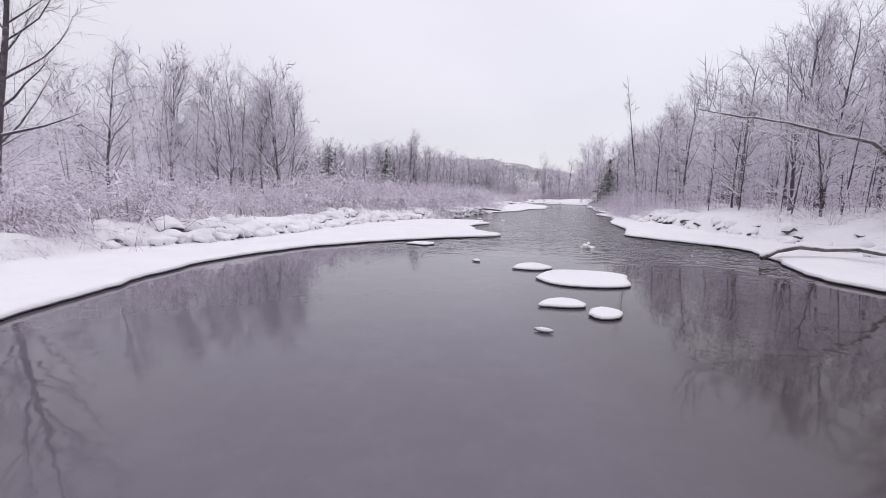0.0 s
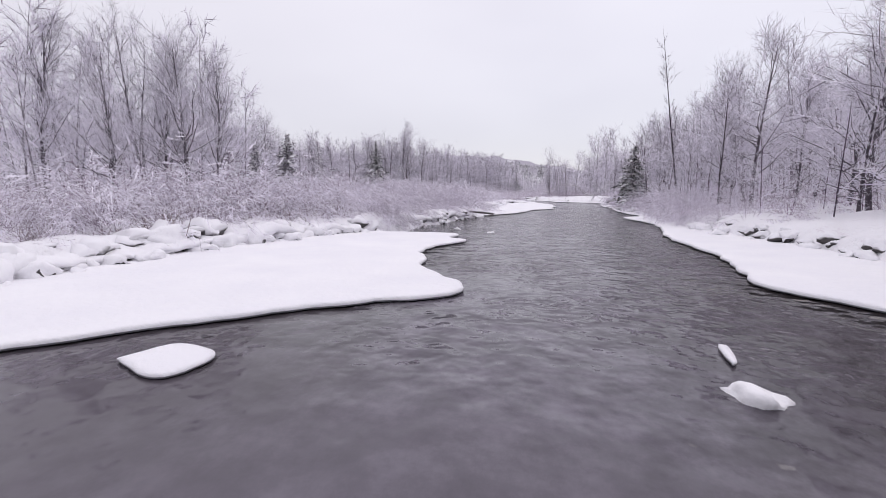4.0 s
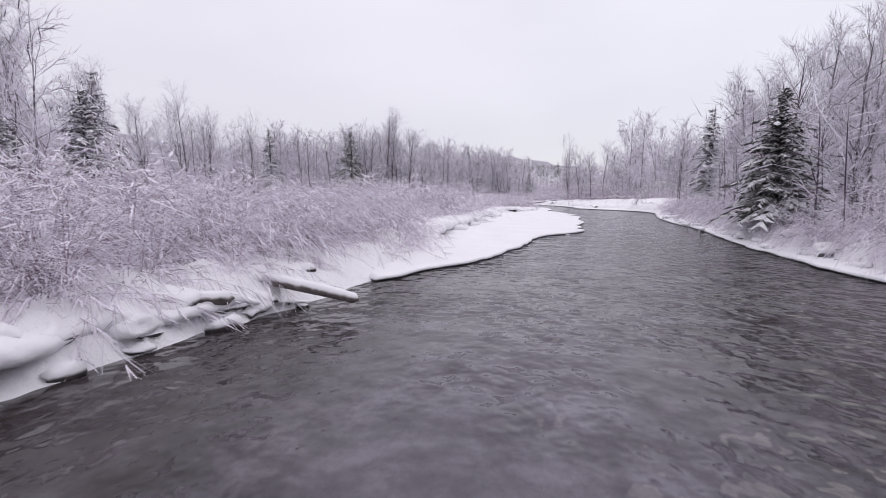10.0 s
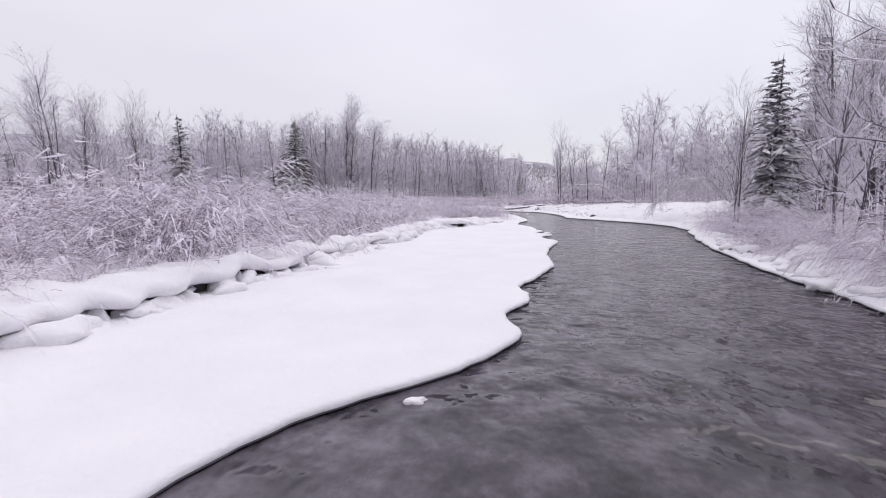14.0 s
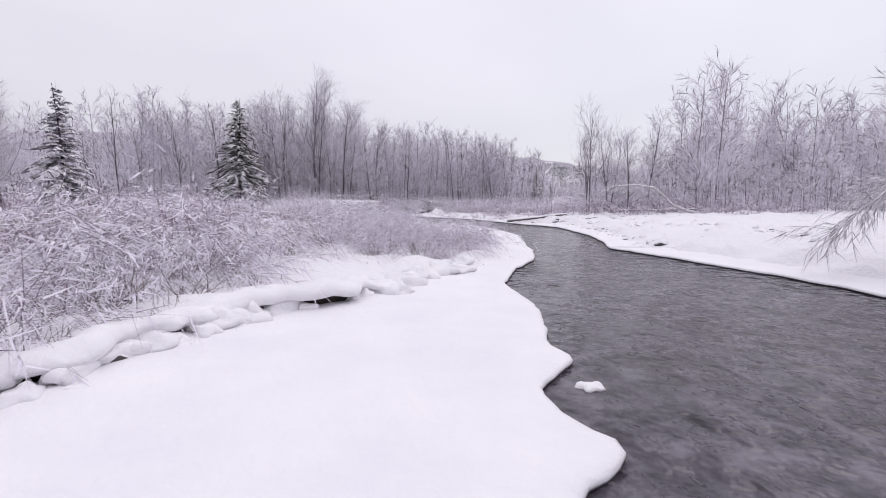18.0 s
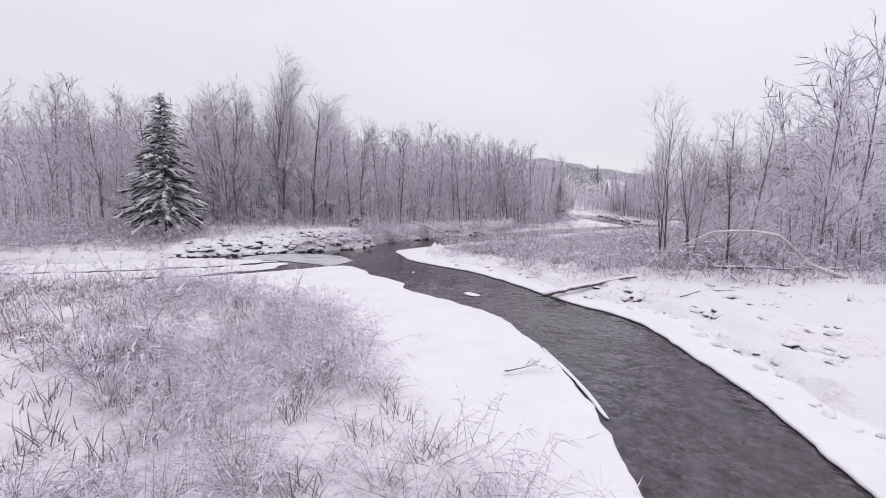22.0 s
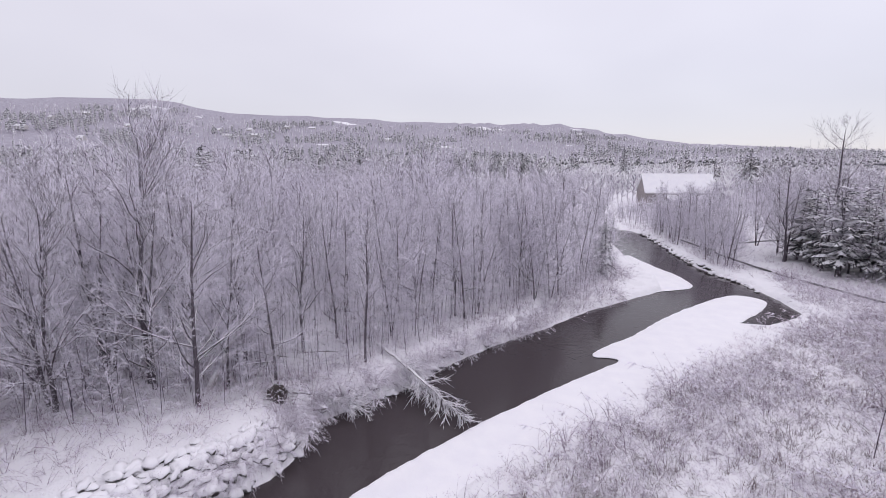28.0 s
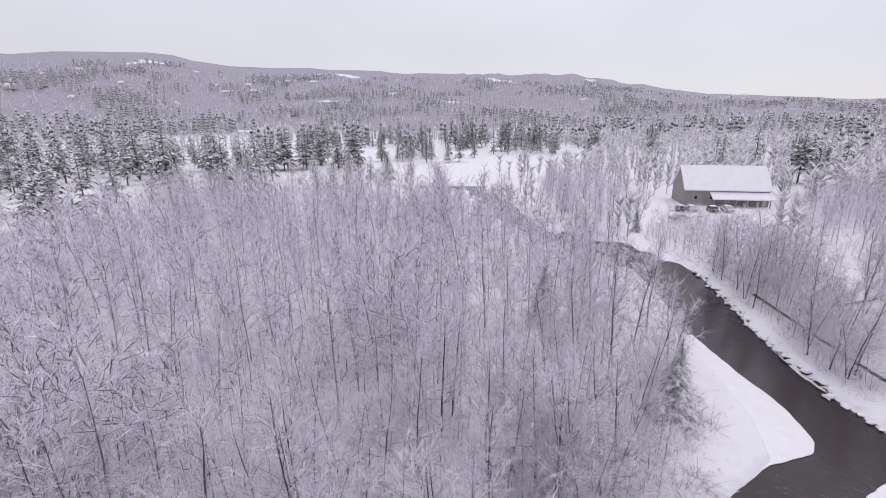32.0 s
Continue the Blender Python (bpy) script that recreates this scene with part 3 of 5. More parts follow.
# ---------------------------------------------------------------- trees and brush: shapes
def bare_tree(seed, H, limbs, subs, twigs, spread=0.28, low=0.28, stems=1, lean=0.0, droop=0.0, thick=1.0, sides=7, frost=0.013, flat=1.0, white=0.5, light=False):
    """A leafless tree: trunk and limbs, a crown of dark twigs, and the snow that lies along the branches."""
    rng = np.random.default_rng(seed)
    wood, crown, snow = Tubes(), Tubes(), Tubes()
    up = np.array((0, 0, 1.0))
    for s in range(stems):
        h = H * (1 if s == 0 else rng.uniform(0.7, 0.95))
        az = rng.uniform(0, 6.28)
        tilt = lean if s == 0 else rng.uniform(0.06, 0.16)
        start = np.array((0, 0, -0.35)) if s == 0 else np.array((math.cos(az) * 0.2, math.sin(az) * 0.2, -0.3))
        way = (math.cos(az) * math.sin(tilt), math.sin(az) * math.sin(tilt), math.cos(tilt))
        trunk = bent(rng, start, way, h, 9, 0.035, 0.02)
        r0 = 0.0072 * h * thick * (1 if stems == 1 else 0.75)
        rad = [r0 * (1.35 if k == 0 else 1) * (1 - k / 9.0) ** 0.75 + 0.012 for k in range(10)]
        wood.add(trunk, rad, sides)
        nl = max(int(limbs / (1 + 0.5 * (stems - 1))), 3)
        for k in range(nl):
            u = low + (0.97 - low) * ((k + rng.uniform(0, 0.9)) / nl)
            p = along(trunk, u)
            angle = rng.uniform(0.45, 1.05) * (1.3 - 0.6 * u) * flat
            L = h * spread * rng.uniform(0.5, 1.25) * (1.15 - 0.65 * u) + 0.3
            way = side_way(rng, (trunk[-1] - trunk[0]), angle)
            limb = bent(rng, p, way, L, 4, 0.16, 0.13 - droop - 0.16 * (flat - 1))
            r1 = min(r0 * (1 - u) * 0.5 + 0.012, r0 * 0.45)
            wood.add(limb, [r1, r1 * 0.85, r1 * 0.65, r1 * 0.45, 0.006], 4 if sides > 5 else 3)
            wh = white * (1.5 - 0.85 * u)
            if rng.random() < wh + 0.15:
                w = frost * 1.15
                snow.add([q + up * (r1 * f + w * 0.5) for q, f in zip(limb[1:], (0.8, 0.6, 0.4, 0.2))], [w, w * 1.1, w * 0.9, 0.0], 3)
            for j in range(subs):
                v = 0.15 + 0.85 * (j + rng.uniform(0, 0.9)) / subs
                q = along(limb, min(v, 0.99))
                Ls = L * rng.uniform(0.25, 0.6) * (1.2 - 0.6 * v) + 0.15
                sub = bent(rng, q, side_way(rng, limb[-1] - limb[0], rng.uniform(0.4, 1.0)), Ls, 2, 0.2, 0.06 - droop)
                laden = rng.random() < wh
                if not light:
                    wood.add(sub, [frost * 0.6, frost * 0.45, 0.0], 3)
                if laden or light:
                    (snow if laden else crown).add([o + up * frost * 0.6 for o in sub], [frost * 0.9, frost * 0.95, 0.0], 3)
                for i in range(twigs):
                    w = 0.1 + 0.88 * (i + rng.uniform(0, 0.9)) / twigs
                    o = along(sub, min(w, 0.99))
                    Lt = Ls * rng.uniform(0.3, 0.8) + 0.18
                    e = o + side_way(rng, sub[-1] - sub[0], rng.uniform(0.35, 1.05)) * Lt + np.array((0, 0, (0.12 - droop) * Lt / flat ** 3))
                    if rng.random() < wh:
                        snow.blade(o, e, frost * 0.85, rng)
                    else:
                        crown.blade(o, e, frost * 0.36, rng)
    return wood, crown, snow


def bush(seed, H, stems, twigs, spread=0.8, droop=-0.10, r=0.011, segs=3, white=0.5):
    """Arching stems from one root, bowed by snow, their side twigs, and the snow on them."""
    rng = np.random.default_rng(seed)
    t, fine, snow = Tubes(), Tubes(), Tubes()
    for _ in range(stems):
        az, out = rng.uniform(0, 6.28), rng.uniform(0.05, spread)
        way = (math.cos(az) * math.sin(out), math.sin(az) * math.sin(out), math.cos(out))
        base = np.array((math.cos(az), math.sin(az), 0)) * rng.uniform(0, 0.3) * H * 0.4 + np.array((0, 0, -0.12))
        L = H * rng.uniform(0.6, 1.3)
        line = bent(rng, base, way, L, segs, 0.14, droop * 3 / segs * rng.uniform(0.4, 1.6))
        t.add(line, [r * (1 - 0.8 * k / segs) for k in range(segs)] + [0.0], 3)
        for _ in range(twigs):
            u = rng.uniform(0.2, 0.98)
            o = along(line, u)
            e = o + side_way(rng, line[-1] - line[1], rng.uniform(0.3, 1.0)) * L * rng.uniform(0.07, 0.26)
            e = e + np.array((0, 0, droop * 0.25 * L))
            if rng.random() < white * (0.6 + 0.6 * u):
                snow.blade(o + np.array((0, 0, r)), e, r * 1.8, rng)
            else:
                fine.blade(o, e, r * 0.6, rng)
    return t, fine, snow


def tuft(seed, H, blades):
    rng = np.random.default_rng(seed)
    t = Tubes()
    for _ in range(blades):
        az, out = rng.uniform(0, 6.28), rng.uniform(0.1, 0.9)
        base = np.array((rng.normal(0, 0.16), rng.normal(0, 0.16), -0.05))
        line = bent(rng, base, (math.cos(az) * math.sin(out), math.sin(az) * math.sin(out), math.cos(out)), H * rng.uniform(0.5, 1.1), 2, 0.1, -0.2)
        t.add(line, [0.009, 0.007, 0.0], 3)
    return t


def spruce_shape(seed, H, whorls, boughs, fingers, width=0.27, droop=0.35, low=0.07, fat=1.0, taper=0.85):
    """A conifer: trunk, and layers of drooping, folded boughs with ragged needle-covered edges."""
    rng = np.random.default_rng(seed)
    wood, green = Tubes(), Tubes()
    trunk = bent(rng, (0, 0, -0.3), (0, 0, 1), H + 0.3, 6, 0.012)
    wood.add(trunk, [0.015 * H * (1 - k / 6.2) + 0.01 for k in range(7)], 7)
    for w in range(whorls):
        u = low + (0.985 - low) * (w / whorls) ** 0.93
        R = H * width * (1 - u) ** taper * rng.uniform(0.72, 1.15) + 0.12
        n = max(int(boughs * (0.5 + 0.5 * (1 - u))), 4)
        a0 = rng.uniform(0, 6.28)
        for b in range(n):
            if rng.random() < 0.08:
                continue
            az = a0 + b * 6.283 / n + rng.uniform(-0.3, 0.3)
            L = R * rng.uniform(0.4, 1.25)
            fall = -droop * rng.uniform(0.7, 1.3) * (1 - 0.75 * u) + 0.35 * u
            out = np.array((math.cos(az), math.sin(az), 0))
            side = np.array((-math.sin(az), math.cos(az), 0))
            p0 = np.array((0, 0, u * H + rng.uniform(-0.5, 0.5) * H / whorls * 0.7))
            spine = [p0 + out * L * s + np.array((0, 0, L * (fall * s + 0.16 * math.sin(3.1 * s)))) for s in (0.0, 0.3, 0.65, 1.0)]
            g = fat * (0.10 + 0.17 * L)
            i = green.n
            rows = []
            for p, wd in zip(spine, (0.25, 1.0, 0.85, 0.12)):
                wd = wd * g * rng.uniform(0.75, 1.2)
                sag = np.array((0, 0, -wd * rng.uniform(0.35, 0.7)))
                rows += [p - side * wd + sag, p, p + side * wd + sag]
            green.v.append(np.array(rows))
            green.n += 12
            for k in range(3):
                q = i + 3 * k
                green.f += [(q, q + 1, q + 4), (q, q + 4, q + 3), (q + 1, q + 2, q + 5), (q + 1, q + 5, q + 4)]
            for k in range(fingers):
                o = along(spine, 0.25 + 0.72 * (k + 0.5) / fingers)
                sg = 1 if k % 2 else -1
                e = o + side * sg * g * rng.uniform(0.9, 1.7) + out * L * rng.uniform(0.05, 0.25) + np.array((0, 0, -g * rng.uniform(0.4, 1.1)))
                green.blade(o, e, g * 0.3, rng)
    green.add([np.array((0, 0, H * 0.95)), np.array((0, 0, H * 1.03))], [0.05, 0.0], 4)
    return wood, green


def tree_thing(name, shape, label, category, m_wood, m_crown, crown_name="crown", group=""):
    t = thing(name, label, category, group)
    part("trunk", shape[0].mesh("trunk", m_wood, True), None, t)
    part(crown_name, shape[1].mesh(crown_name, m_crown), None, t)
    if len(shape) > 2:
        part("branch_snow", shape[2].mesh("branch_snow", M_LOAD), None, t, "white snow lying along the branches")
    return t


def at_pose(x, y, z, turn, scale=1.0, tip=0.0):
    return pose(x, y, z, tip, 0, turn) @ Matrix.Diagonal((scale, scale, scale, 1))


def scatter(rng, poly, count, gap, clear=1.0):
    """Places inside an outline, gap apart, off the river."""
    poly = np.array(poly, float)
    lo, hi = poly.min(0), poly.max(0)
    got = np.zeros((0, 2))
    P = rng.uniform(lo, hi, (count * 30, 2))
    P = P[inside(P, poly)]
    P = P[~inside(P, RIVER)]
    P = P[seg_dist(P, RIVER) > clear]
    for p in P:
        if len(got) >= count:
            break
        if not len(got) or ((got - p) ** 2).sum(1).min() > gap * gap:
            got = np.vstack([got, p])
    return got


class Kind:
    """One shape set, placed many times; the first placing uses the original."""

    def __init__(self, proto, H):
        self.proto, self.used = proto, False
        parts = [proto, *proto.children_recursive]
        tall = max((v.co.z for o in parts if o.type == 'MESH' for v in o.data.vertices), default=H)
        self.H = tall if H > 5 else H

    def put(self, x, y, H, turn, z=None, tip=0.0):
        k = 1.0 / self.proto.scale[0] if self.used else 1.0
        m = at_pose(x, y, height_at(x, y) if z is None else z, turn, H / self.H * k, tip)
        if not self.used:
            self.used = True
            self.proto.matrix_basis = m
            return self.proto
        return copy_thing(self.proto, m)


def stuff(name, shapes, places, material, label, category, smooth=False):
    """Many small plants as one mesh. shapes: collected tubes, or tuples of them, one for each material. places: rows of x, y, z, turn, scale."""
    arr = []
    for s in shapes:
        vs, fs, ms, n = [], [], [], 0
        for k, t in enumerate(s if isinstance(s, tuple) else (s,)):
            v, f = t.arrays()
            vs.append(v)
            fs.append(f + n)
            ms.append(np.full(len(f), k))
            n += len(v)
        arr.append((np.concatenate(vs), np.concatenate(fs), np.concatenate(ms)))
    V, F, S, n = [], [], [], 0
    for k, (x, y, z, turn, sc) in enumerate(places):
        v, f, m = arr[k % len(arr)]
        c, s = math.cos(turn) * sc, math.sin(turn) * sc
        V.append(np.column_stack([v[:, 0] * c - v[:, 1] * s + x, v[:, 0] * s + v[:, 1] * c + y, v[:, 2] * sc + z]))
        F.append(f + n)
        S.append(m)
        n += len(v)
    ob = new(name, mesh_from(name, np.concatenate(V), np.concatenate(F), material, smooth, np.concatenate(S)))
    return tagged(ob, label, category, kind="stuff")


def rows_for(rng, P, lo, hi, sink=0.0):
    z = land(P)
    return [(x, y, h - sink, rng.uniform(0, 6.28), rng.uniform(lo, hi)) for (x, y), h in zip(P, z)]


rng = np.random.default_rng(11)
G_WOOD = "bare trees of the river woods"
NEAR = [Kind(tree_thing("bare_tree", bare_tree(100 + k, 12.0, L, S, T, sp, lo, st, 0.03, dr, 1.4, 7, 0.016, (0.9, 1.1, 0.95, 1.25)[k], wh), lab, "tree", M_BARK, M_TWIG, group=G_WOOD), 12.0)
        for k, (L, S, T, sp, lo, st, dr, wh, lab) in enumerate([
            (36, 9, 7, 0.36, 0.20, 1, 0.00, 0.55, "tall leafless hardwood with snow-lined branches"),
            (38, 9, 7, 0.38, 0.12, 1, 0.02, 0.6, "spreading leafless tree with frosted twigs"),
            (44, 8, 7, 0.34, 0.14, 3, 0.02, 0.55, "several-stemmed leafless tree dusted with snow"),
            (38, 9, 7, 0.34, 0.10, 1, 0.08, 0.55, "leafless tree with drooping snowy branches")])]
DARK = Kind(tree_thing("bare_tree", bare_tree(131, 12.0, 26, 8, 8, 0.36, 0.2, 1, 0.03, 0.03, 1.7, 7, 0.015, 1.15, 0.15), "dark leafless tree with little snow on its spreading branches", "tree", M_BARK, M_TWIG, group=G_WOOD), 12.0)
MID = [Kind(tree_thing("bare_tree", bare_tree(200 + k, 12.0, L, S, T, sp, lo, st, 0.05, 0.0, 1.1, 6, 0.020, (1.1, 1.3, 1.2, 1.0)[k], wh), lab, "tree", M_BARK, M_TWIG, group=G_WOOD), 12.0)
       for k, (L, S, T, sp, lo, st, wh, lab) in enumerate([
           (34, 7, 6, 0.28, 0.14, 1, 0.72, "slender leafless tree rising from the snow"),
           (34, 7, 6, 0.34, 0.12, 1, 0.78, "leafless hardwood with a frosted crown"),
           (38, 7, 6, 0.30, 0.14, 2, 0.74, "twin-stemmed leafless tree with frosted twigs"),
           (28, 6, 6, 0.21, 0.25, 1, 0.62, "thin leafless pole of a tree with a small crown")])]
POLE = Kind(tree_thing("bare_tree", bare_tree(141, 12.0, 13, 6, 6, 0.22, 0.45, 1, 0.02, 0.0, 0.85, 6, 0.014, 0.75, 0.25), "slim bare tree with a few short upright branches", "tree", M_BARK, M_TWIG, group=G_WOOD), 12.0)
VASE = Kind(tree_thing("bare_tree", bare_tree(142, 12.0, 26, 8, 7, 0.42, 0.18, 3, 0.12, 0.0, 1.0, 6, 0.015, 0.65, 0.35), "leafless tree of several stems spreading like a vase", "tree", M_BARK, M_TWIG, group=G_WOOD), 12.0)
SPRUCE = [Kind(tree_thing("spruce", spruce_shape(300, 13.0, 34, 20, 24, 0.31, 0.46, 0.13, 0.44), "dark spruce loaded with clumps of snow", "spruce", M_BARK, M_NEEDLE, "crown", "conifers"), 13.0),
          Kind(tree_thing("spruce", spruce_shape(301, 10.0, 22, 13, 14, 0.25, 0.42, 0.06, 0.85), "snow-laden spruce among bare trees", "spruce", M_BARK, M_FROSTED, "crown", "conifers"), 10.0),
          Kind(tree_thing("spruce", spruce_shape(302, 6.0, 26, 19, 22, 0.33, 0.24, 0.10, 0.55), "small dark spruce with white clumps of snow", "spruce", M_BARK, M_NEEDLE, "crown", "conifers"), 6.0),
          Kind(tree_thing("spruce", spruce_shape(303, 6.0, 22, 14, 16, 0.30, 0.35, 0.05, 0.8), "small spruce white with frost among brush", "spruce", M_BARK, M_FROSTED, "crown", "conifers"), 6.0)]
PINE = [Kind(tree_thing("pine", spruce_shape(310 + k, 12.0, 11, 10, 10, 0.23 + 0.04 * k, 0.30, 0.14 + 0.05 * k, 1.1, 0.65), "pine with heavy snow on its spreading boughs", "pine", M_BARK, M_PINE, "crown", "conifers"), 12.0)
        for k in range(3)]

# trees that stand out, one by one: x, y, height, kind
for x, y, H, k in [(-15.4, 16.0, 12.5, DARK), (-16.0, 37.6, 12.3, NEAR[2]), (-14.2, 39.0, 9.8, NEAR[0]), (-18.5, 38.5, 11.4, NEAR[1]), (-21.5, 37.0, 12.6, NEAR[0]), (-13.2, 40.5, 10.5, NEAR[0]),
                   (-20.9, 59.1, 14.2, NEAR[1]), (-23.2, 60.5, 12.8, NEAR[0]), (-18.6, 62.0, 10.2, NEAR[0]), (-26.0, 61.5, 11.5, NEAR[2]), (-24.5, 56.5, 10.8, NEAR[0]),
                   (-16.8, 101.3, 12.4, POLE), (-22.0, 93.3, 12.6, VASE), (-26.1, 99.7, 13.4, VASE), (-28.2, 93.9, 13.6, VASE), (-24.0, 97.0, 11.5, VASE), (-31.0, 99.5, 14.0, VASE), (-29.0, 92.0, 12.0, POLE), (-32.0, 94.5, 16.5, NEAR[2]), (-34.5, 90.0, 14.5, NEAR[0]), (-30.5, 97.0, 13.0, NEAR[1]), (-8.9, 125.6, 18.6, NEAR[0]), (-7.6, 128.0, 16.0, NEAR[0]), (-12.5, 126.5, 15.5, NEAR[2]), (-4.6, 128.6, 14.4, NEAR[0]),
                   (-4.6, 123.8, 13.5, NEAR[1]), (-11.5, 122.0, 14.0, NEAR[0]), (-8.2, 125.0, 13.0, NEAR[1]), (-14.8, 124.0, 14.0, NEAR[2]), (23.4, 109.4, 11.6, VASE), (25.6, 111.2, 9.5, NEAR[2]), (26.8, 108.9, 8.0, NEAR[1]), (-19.5, 121.0, 12.5, NEAR[1]), (-17.0, 127.0, 14.0, NEAR[1]), (-18.5, 130.0, 15.0, NEAR[1]), (-2.0, 131.5, 12.5, NEAR[0]), (-25.5, 122.0, 13.0, NEAR[0]), (-12.5, 122.5, 12.0, NEAR[1]),
                   (15.8, 21.5, 10.0, NEAR[0]), (16.5, 13.5, 12.0, NEAR[2]), (17.5, 8.0, 13.0, NEAR[1]), (18.5, 12.0, 14.0, NEAR[0]), (16.0, 5.0, 13.0, NEAR[3]), (19.0, 7.0, 14.0, NEAR[1]), (16.8, 10.2, 12.5, DARK), (13.2, 3.5, 10.5, NEAR[1]), (14.4, 6.5, 12.0, NEAR[0]), (13.8, 9.8, 9.5, NEAR[3]), (13.0, 12.0, 8.0, NEAR[1]), (15.6, 10.5, 13.0, NEAR[0]), (14.0, 0.0, 12.0, NEAR[2]), (19.5, 18.0, 14.0, NEAR[0]), (17.0, 27.0, 9.5, NEAR[3]), (21.8, 66.4, 6.8, VASE), (28.5, 68.5, 11.5, NEAR[0]), (30.0, 73.0, 12.5, NEAR[0]),
                   (57.0, 172.0, 21.5, DARK), (51.5, 173.5, 15.5, DARK), (53.0, 168.0, 14.0, DARK), (56.5, 164.0, 13.0, NEAR[3]), (54.0, 180.0, 15.0, NEAR[1]), (63.0, 168.0, 16.0, NEAR[1])]:
    k.put(x, y, H, rng.uniform(0, 360))
for x, y, H, k in [(-14.1, 115.9, 12.2, SPRUCE[0]), (-23.7, 103.3, 12.9, SPRUCE[1]), (-34.2, 82.1, 15.0, SPRUCE[1]), (27.5, 73.6, 9.0, SPRUCE[1]), (-40.5, 98.0, 7.0, SPRUCE[1]), (16.9, 48.2, 5.0, SPRUCE[2]), (-15.6, 52.8, 5.2, SPRUCE[3]), (-13.6, 55.5, 6.5, SPRUCE[3]),
                   (-27.5, 64.5, 9.0, SPRUCE[1]), (-23.5, 66.5, 8.0, SPRUCE[1]), (24.2, 162.0, 7.6, SPRUCE[1]), (69.0, 347.0, 22.0, SPRUCE[1]), (49.0, 122.0, 8.0, SPRUCE[1]),
                   (33.0, 78.0, 11.5, SPRUCE[1]), (41.0, 131.0, 9.0, SPRUCE[1]), (44.0, 136.0, 11.0, SPRUCE[1]), (-1.5, 171.0, 9.5, SPRUCE[1]), (14.0, 176.0, 8.5, SPRUCE[1]), (-58.0, 112.0, 11.0, SPRUCE[1]),
                   (36.0, 226.5, 5.5, SPRUCE[1])]:
    k.put(x, y, H, rng.uniform(0, 360))

# woods, stretch by stretch: outline, number, spacing, heights, kinds
WOODS = [([(13.5, 2), (13.2, 30), (16.5, 45), (19.5, 56), (23, 64), (30, 77), (46, 78), (46, 2)], 120, 1.5, (7.5, 13.5), NEAR[:3] + MID[:2]),
         ([(-27, 33), (-13.0, 34), (-12.5, 44), (-27, 45)], 16, 1.5, (7.0, 11.5), NEAR),
         ([(-30, 14), (-17, 15), (-17, 28), (-30, 30)], 6, 3.0, (6.0, 9.0), NEAR),
         ([(-36, 55), (-19, 57), (-18, 68), (-38, 72)], 18, 1.7, (7.0, 12.0), NEAR),
         ([(-90, 62), (-42, 76), (-27, 106), (-26, 120), (-90, 120)], 62, 2.5, (8.0, 13.0), MID),
         ([(-62, 121), (-18, 124), (-6, 124), (2, 131), (10, 142), (22, 156), (26.5, 165), (26.5, 200), (22, 207), (8, 216), (-2, 232), (-35, 236), (-64, 205)], 430, 1.9, (8.0, 13.5), MID),
         ([(-34, 120), (-5, 123), (3, 131.5), (11, 142), (21, 155.5), (10, 158), (-6, 144), (-34, 137)], 60, 1.4, (8.5, 13.5), MID),
         ([(29, 111.5), (70, 106), (78, 135), (39, 131)], 64, 1.5, (9.0, 14.5), [MID[0], MID[3]]),
         ([(50, 176), (53, 164), (58, 156), (75, 150), (84, 186), (55, 189)], 40, 1.9, (9.0, 15.0), NEAR[1:3]),
         ([(62, 190), (104, 186), (104, 252), (84, 250), (70, 234), (62, 218)], 90, 2.2, (8.0, 12.0), MID),
         ([(41.5, 172), (43.5, 168), (52, 195), (62, 236), (44, 236), (37, 222), (42, 205)], 125, 1.3, (7.0, 11.5), MID),
         ([(22, 226), (36, 226), (48, 262), (40, 290), (14, 262)], 60, 1.8, (8.0, 12.0), MID)]
FARW = []
for poly, count, gap, (h0, h1), kinds in WOODS:
    P = scatter(rng, poly, count, gap, 0.9)
    for (x, y), d in zip(P, seg_dist(P, RIVER)):
        if x > 38 and y > 206 and poly[0] != (62, 190):
            continue
        if d < 17 and (y < 175 or x > 20):
            h = rng.uniform(h0, h1)
            if x > 12 and 14 < y < 80:
                h = rng.uniform(4.5, 7.5) if d < 4 else rng.uniform(6.5, 10) if d < 8 else rng.uniform(8.5, 12.5)
            kinds[rng.integers(len(kinds))].put(x, y, h, rng.uniform(0, 360))
        else:
            FARW.append((x, y, height_at(x, y), rng.uniform(0, 6.28), rng.uniform(h0, h1) / 12.0))


FARS = [bare_tree(250 + k, 12.0, 24, 5, 5, 0.25 + 0.03 * k, 0.14 + 0.04 * k, 1 + k % 2, 0.05, 0.0, 0.8, 5, 0.031, (1.3, 1.1, 1.4, 1.3, 1.1)[k], 0.73, True) for k in range(5)]
stuff("bare_woods_trunks", [w for w, c, f in FARS], FARW, M_HAZEBARK, "dark trunks of the bare woods standing in snow", "bare woods")
stuff("bare_woods_crowns", [(c, f) for w, c, f in FARS], FARW, (M_TWIG, M_LOAD), "frosted crowns of the bare woods behind the river", "bare woods")
ROADSIDE = [(51.5, 170), (54, 160), (60, 152), (72, 150), (74, 168), (60, 180), (53, 178)]
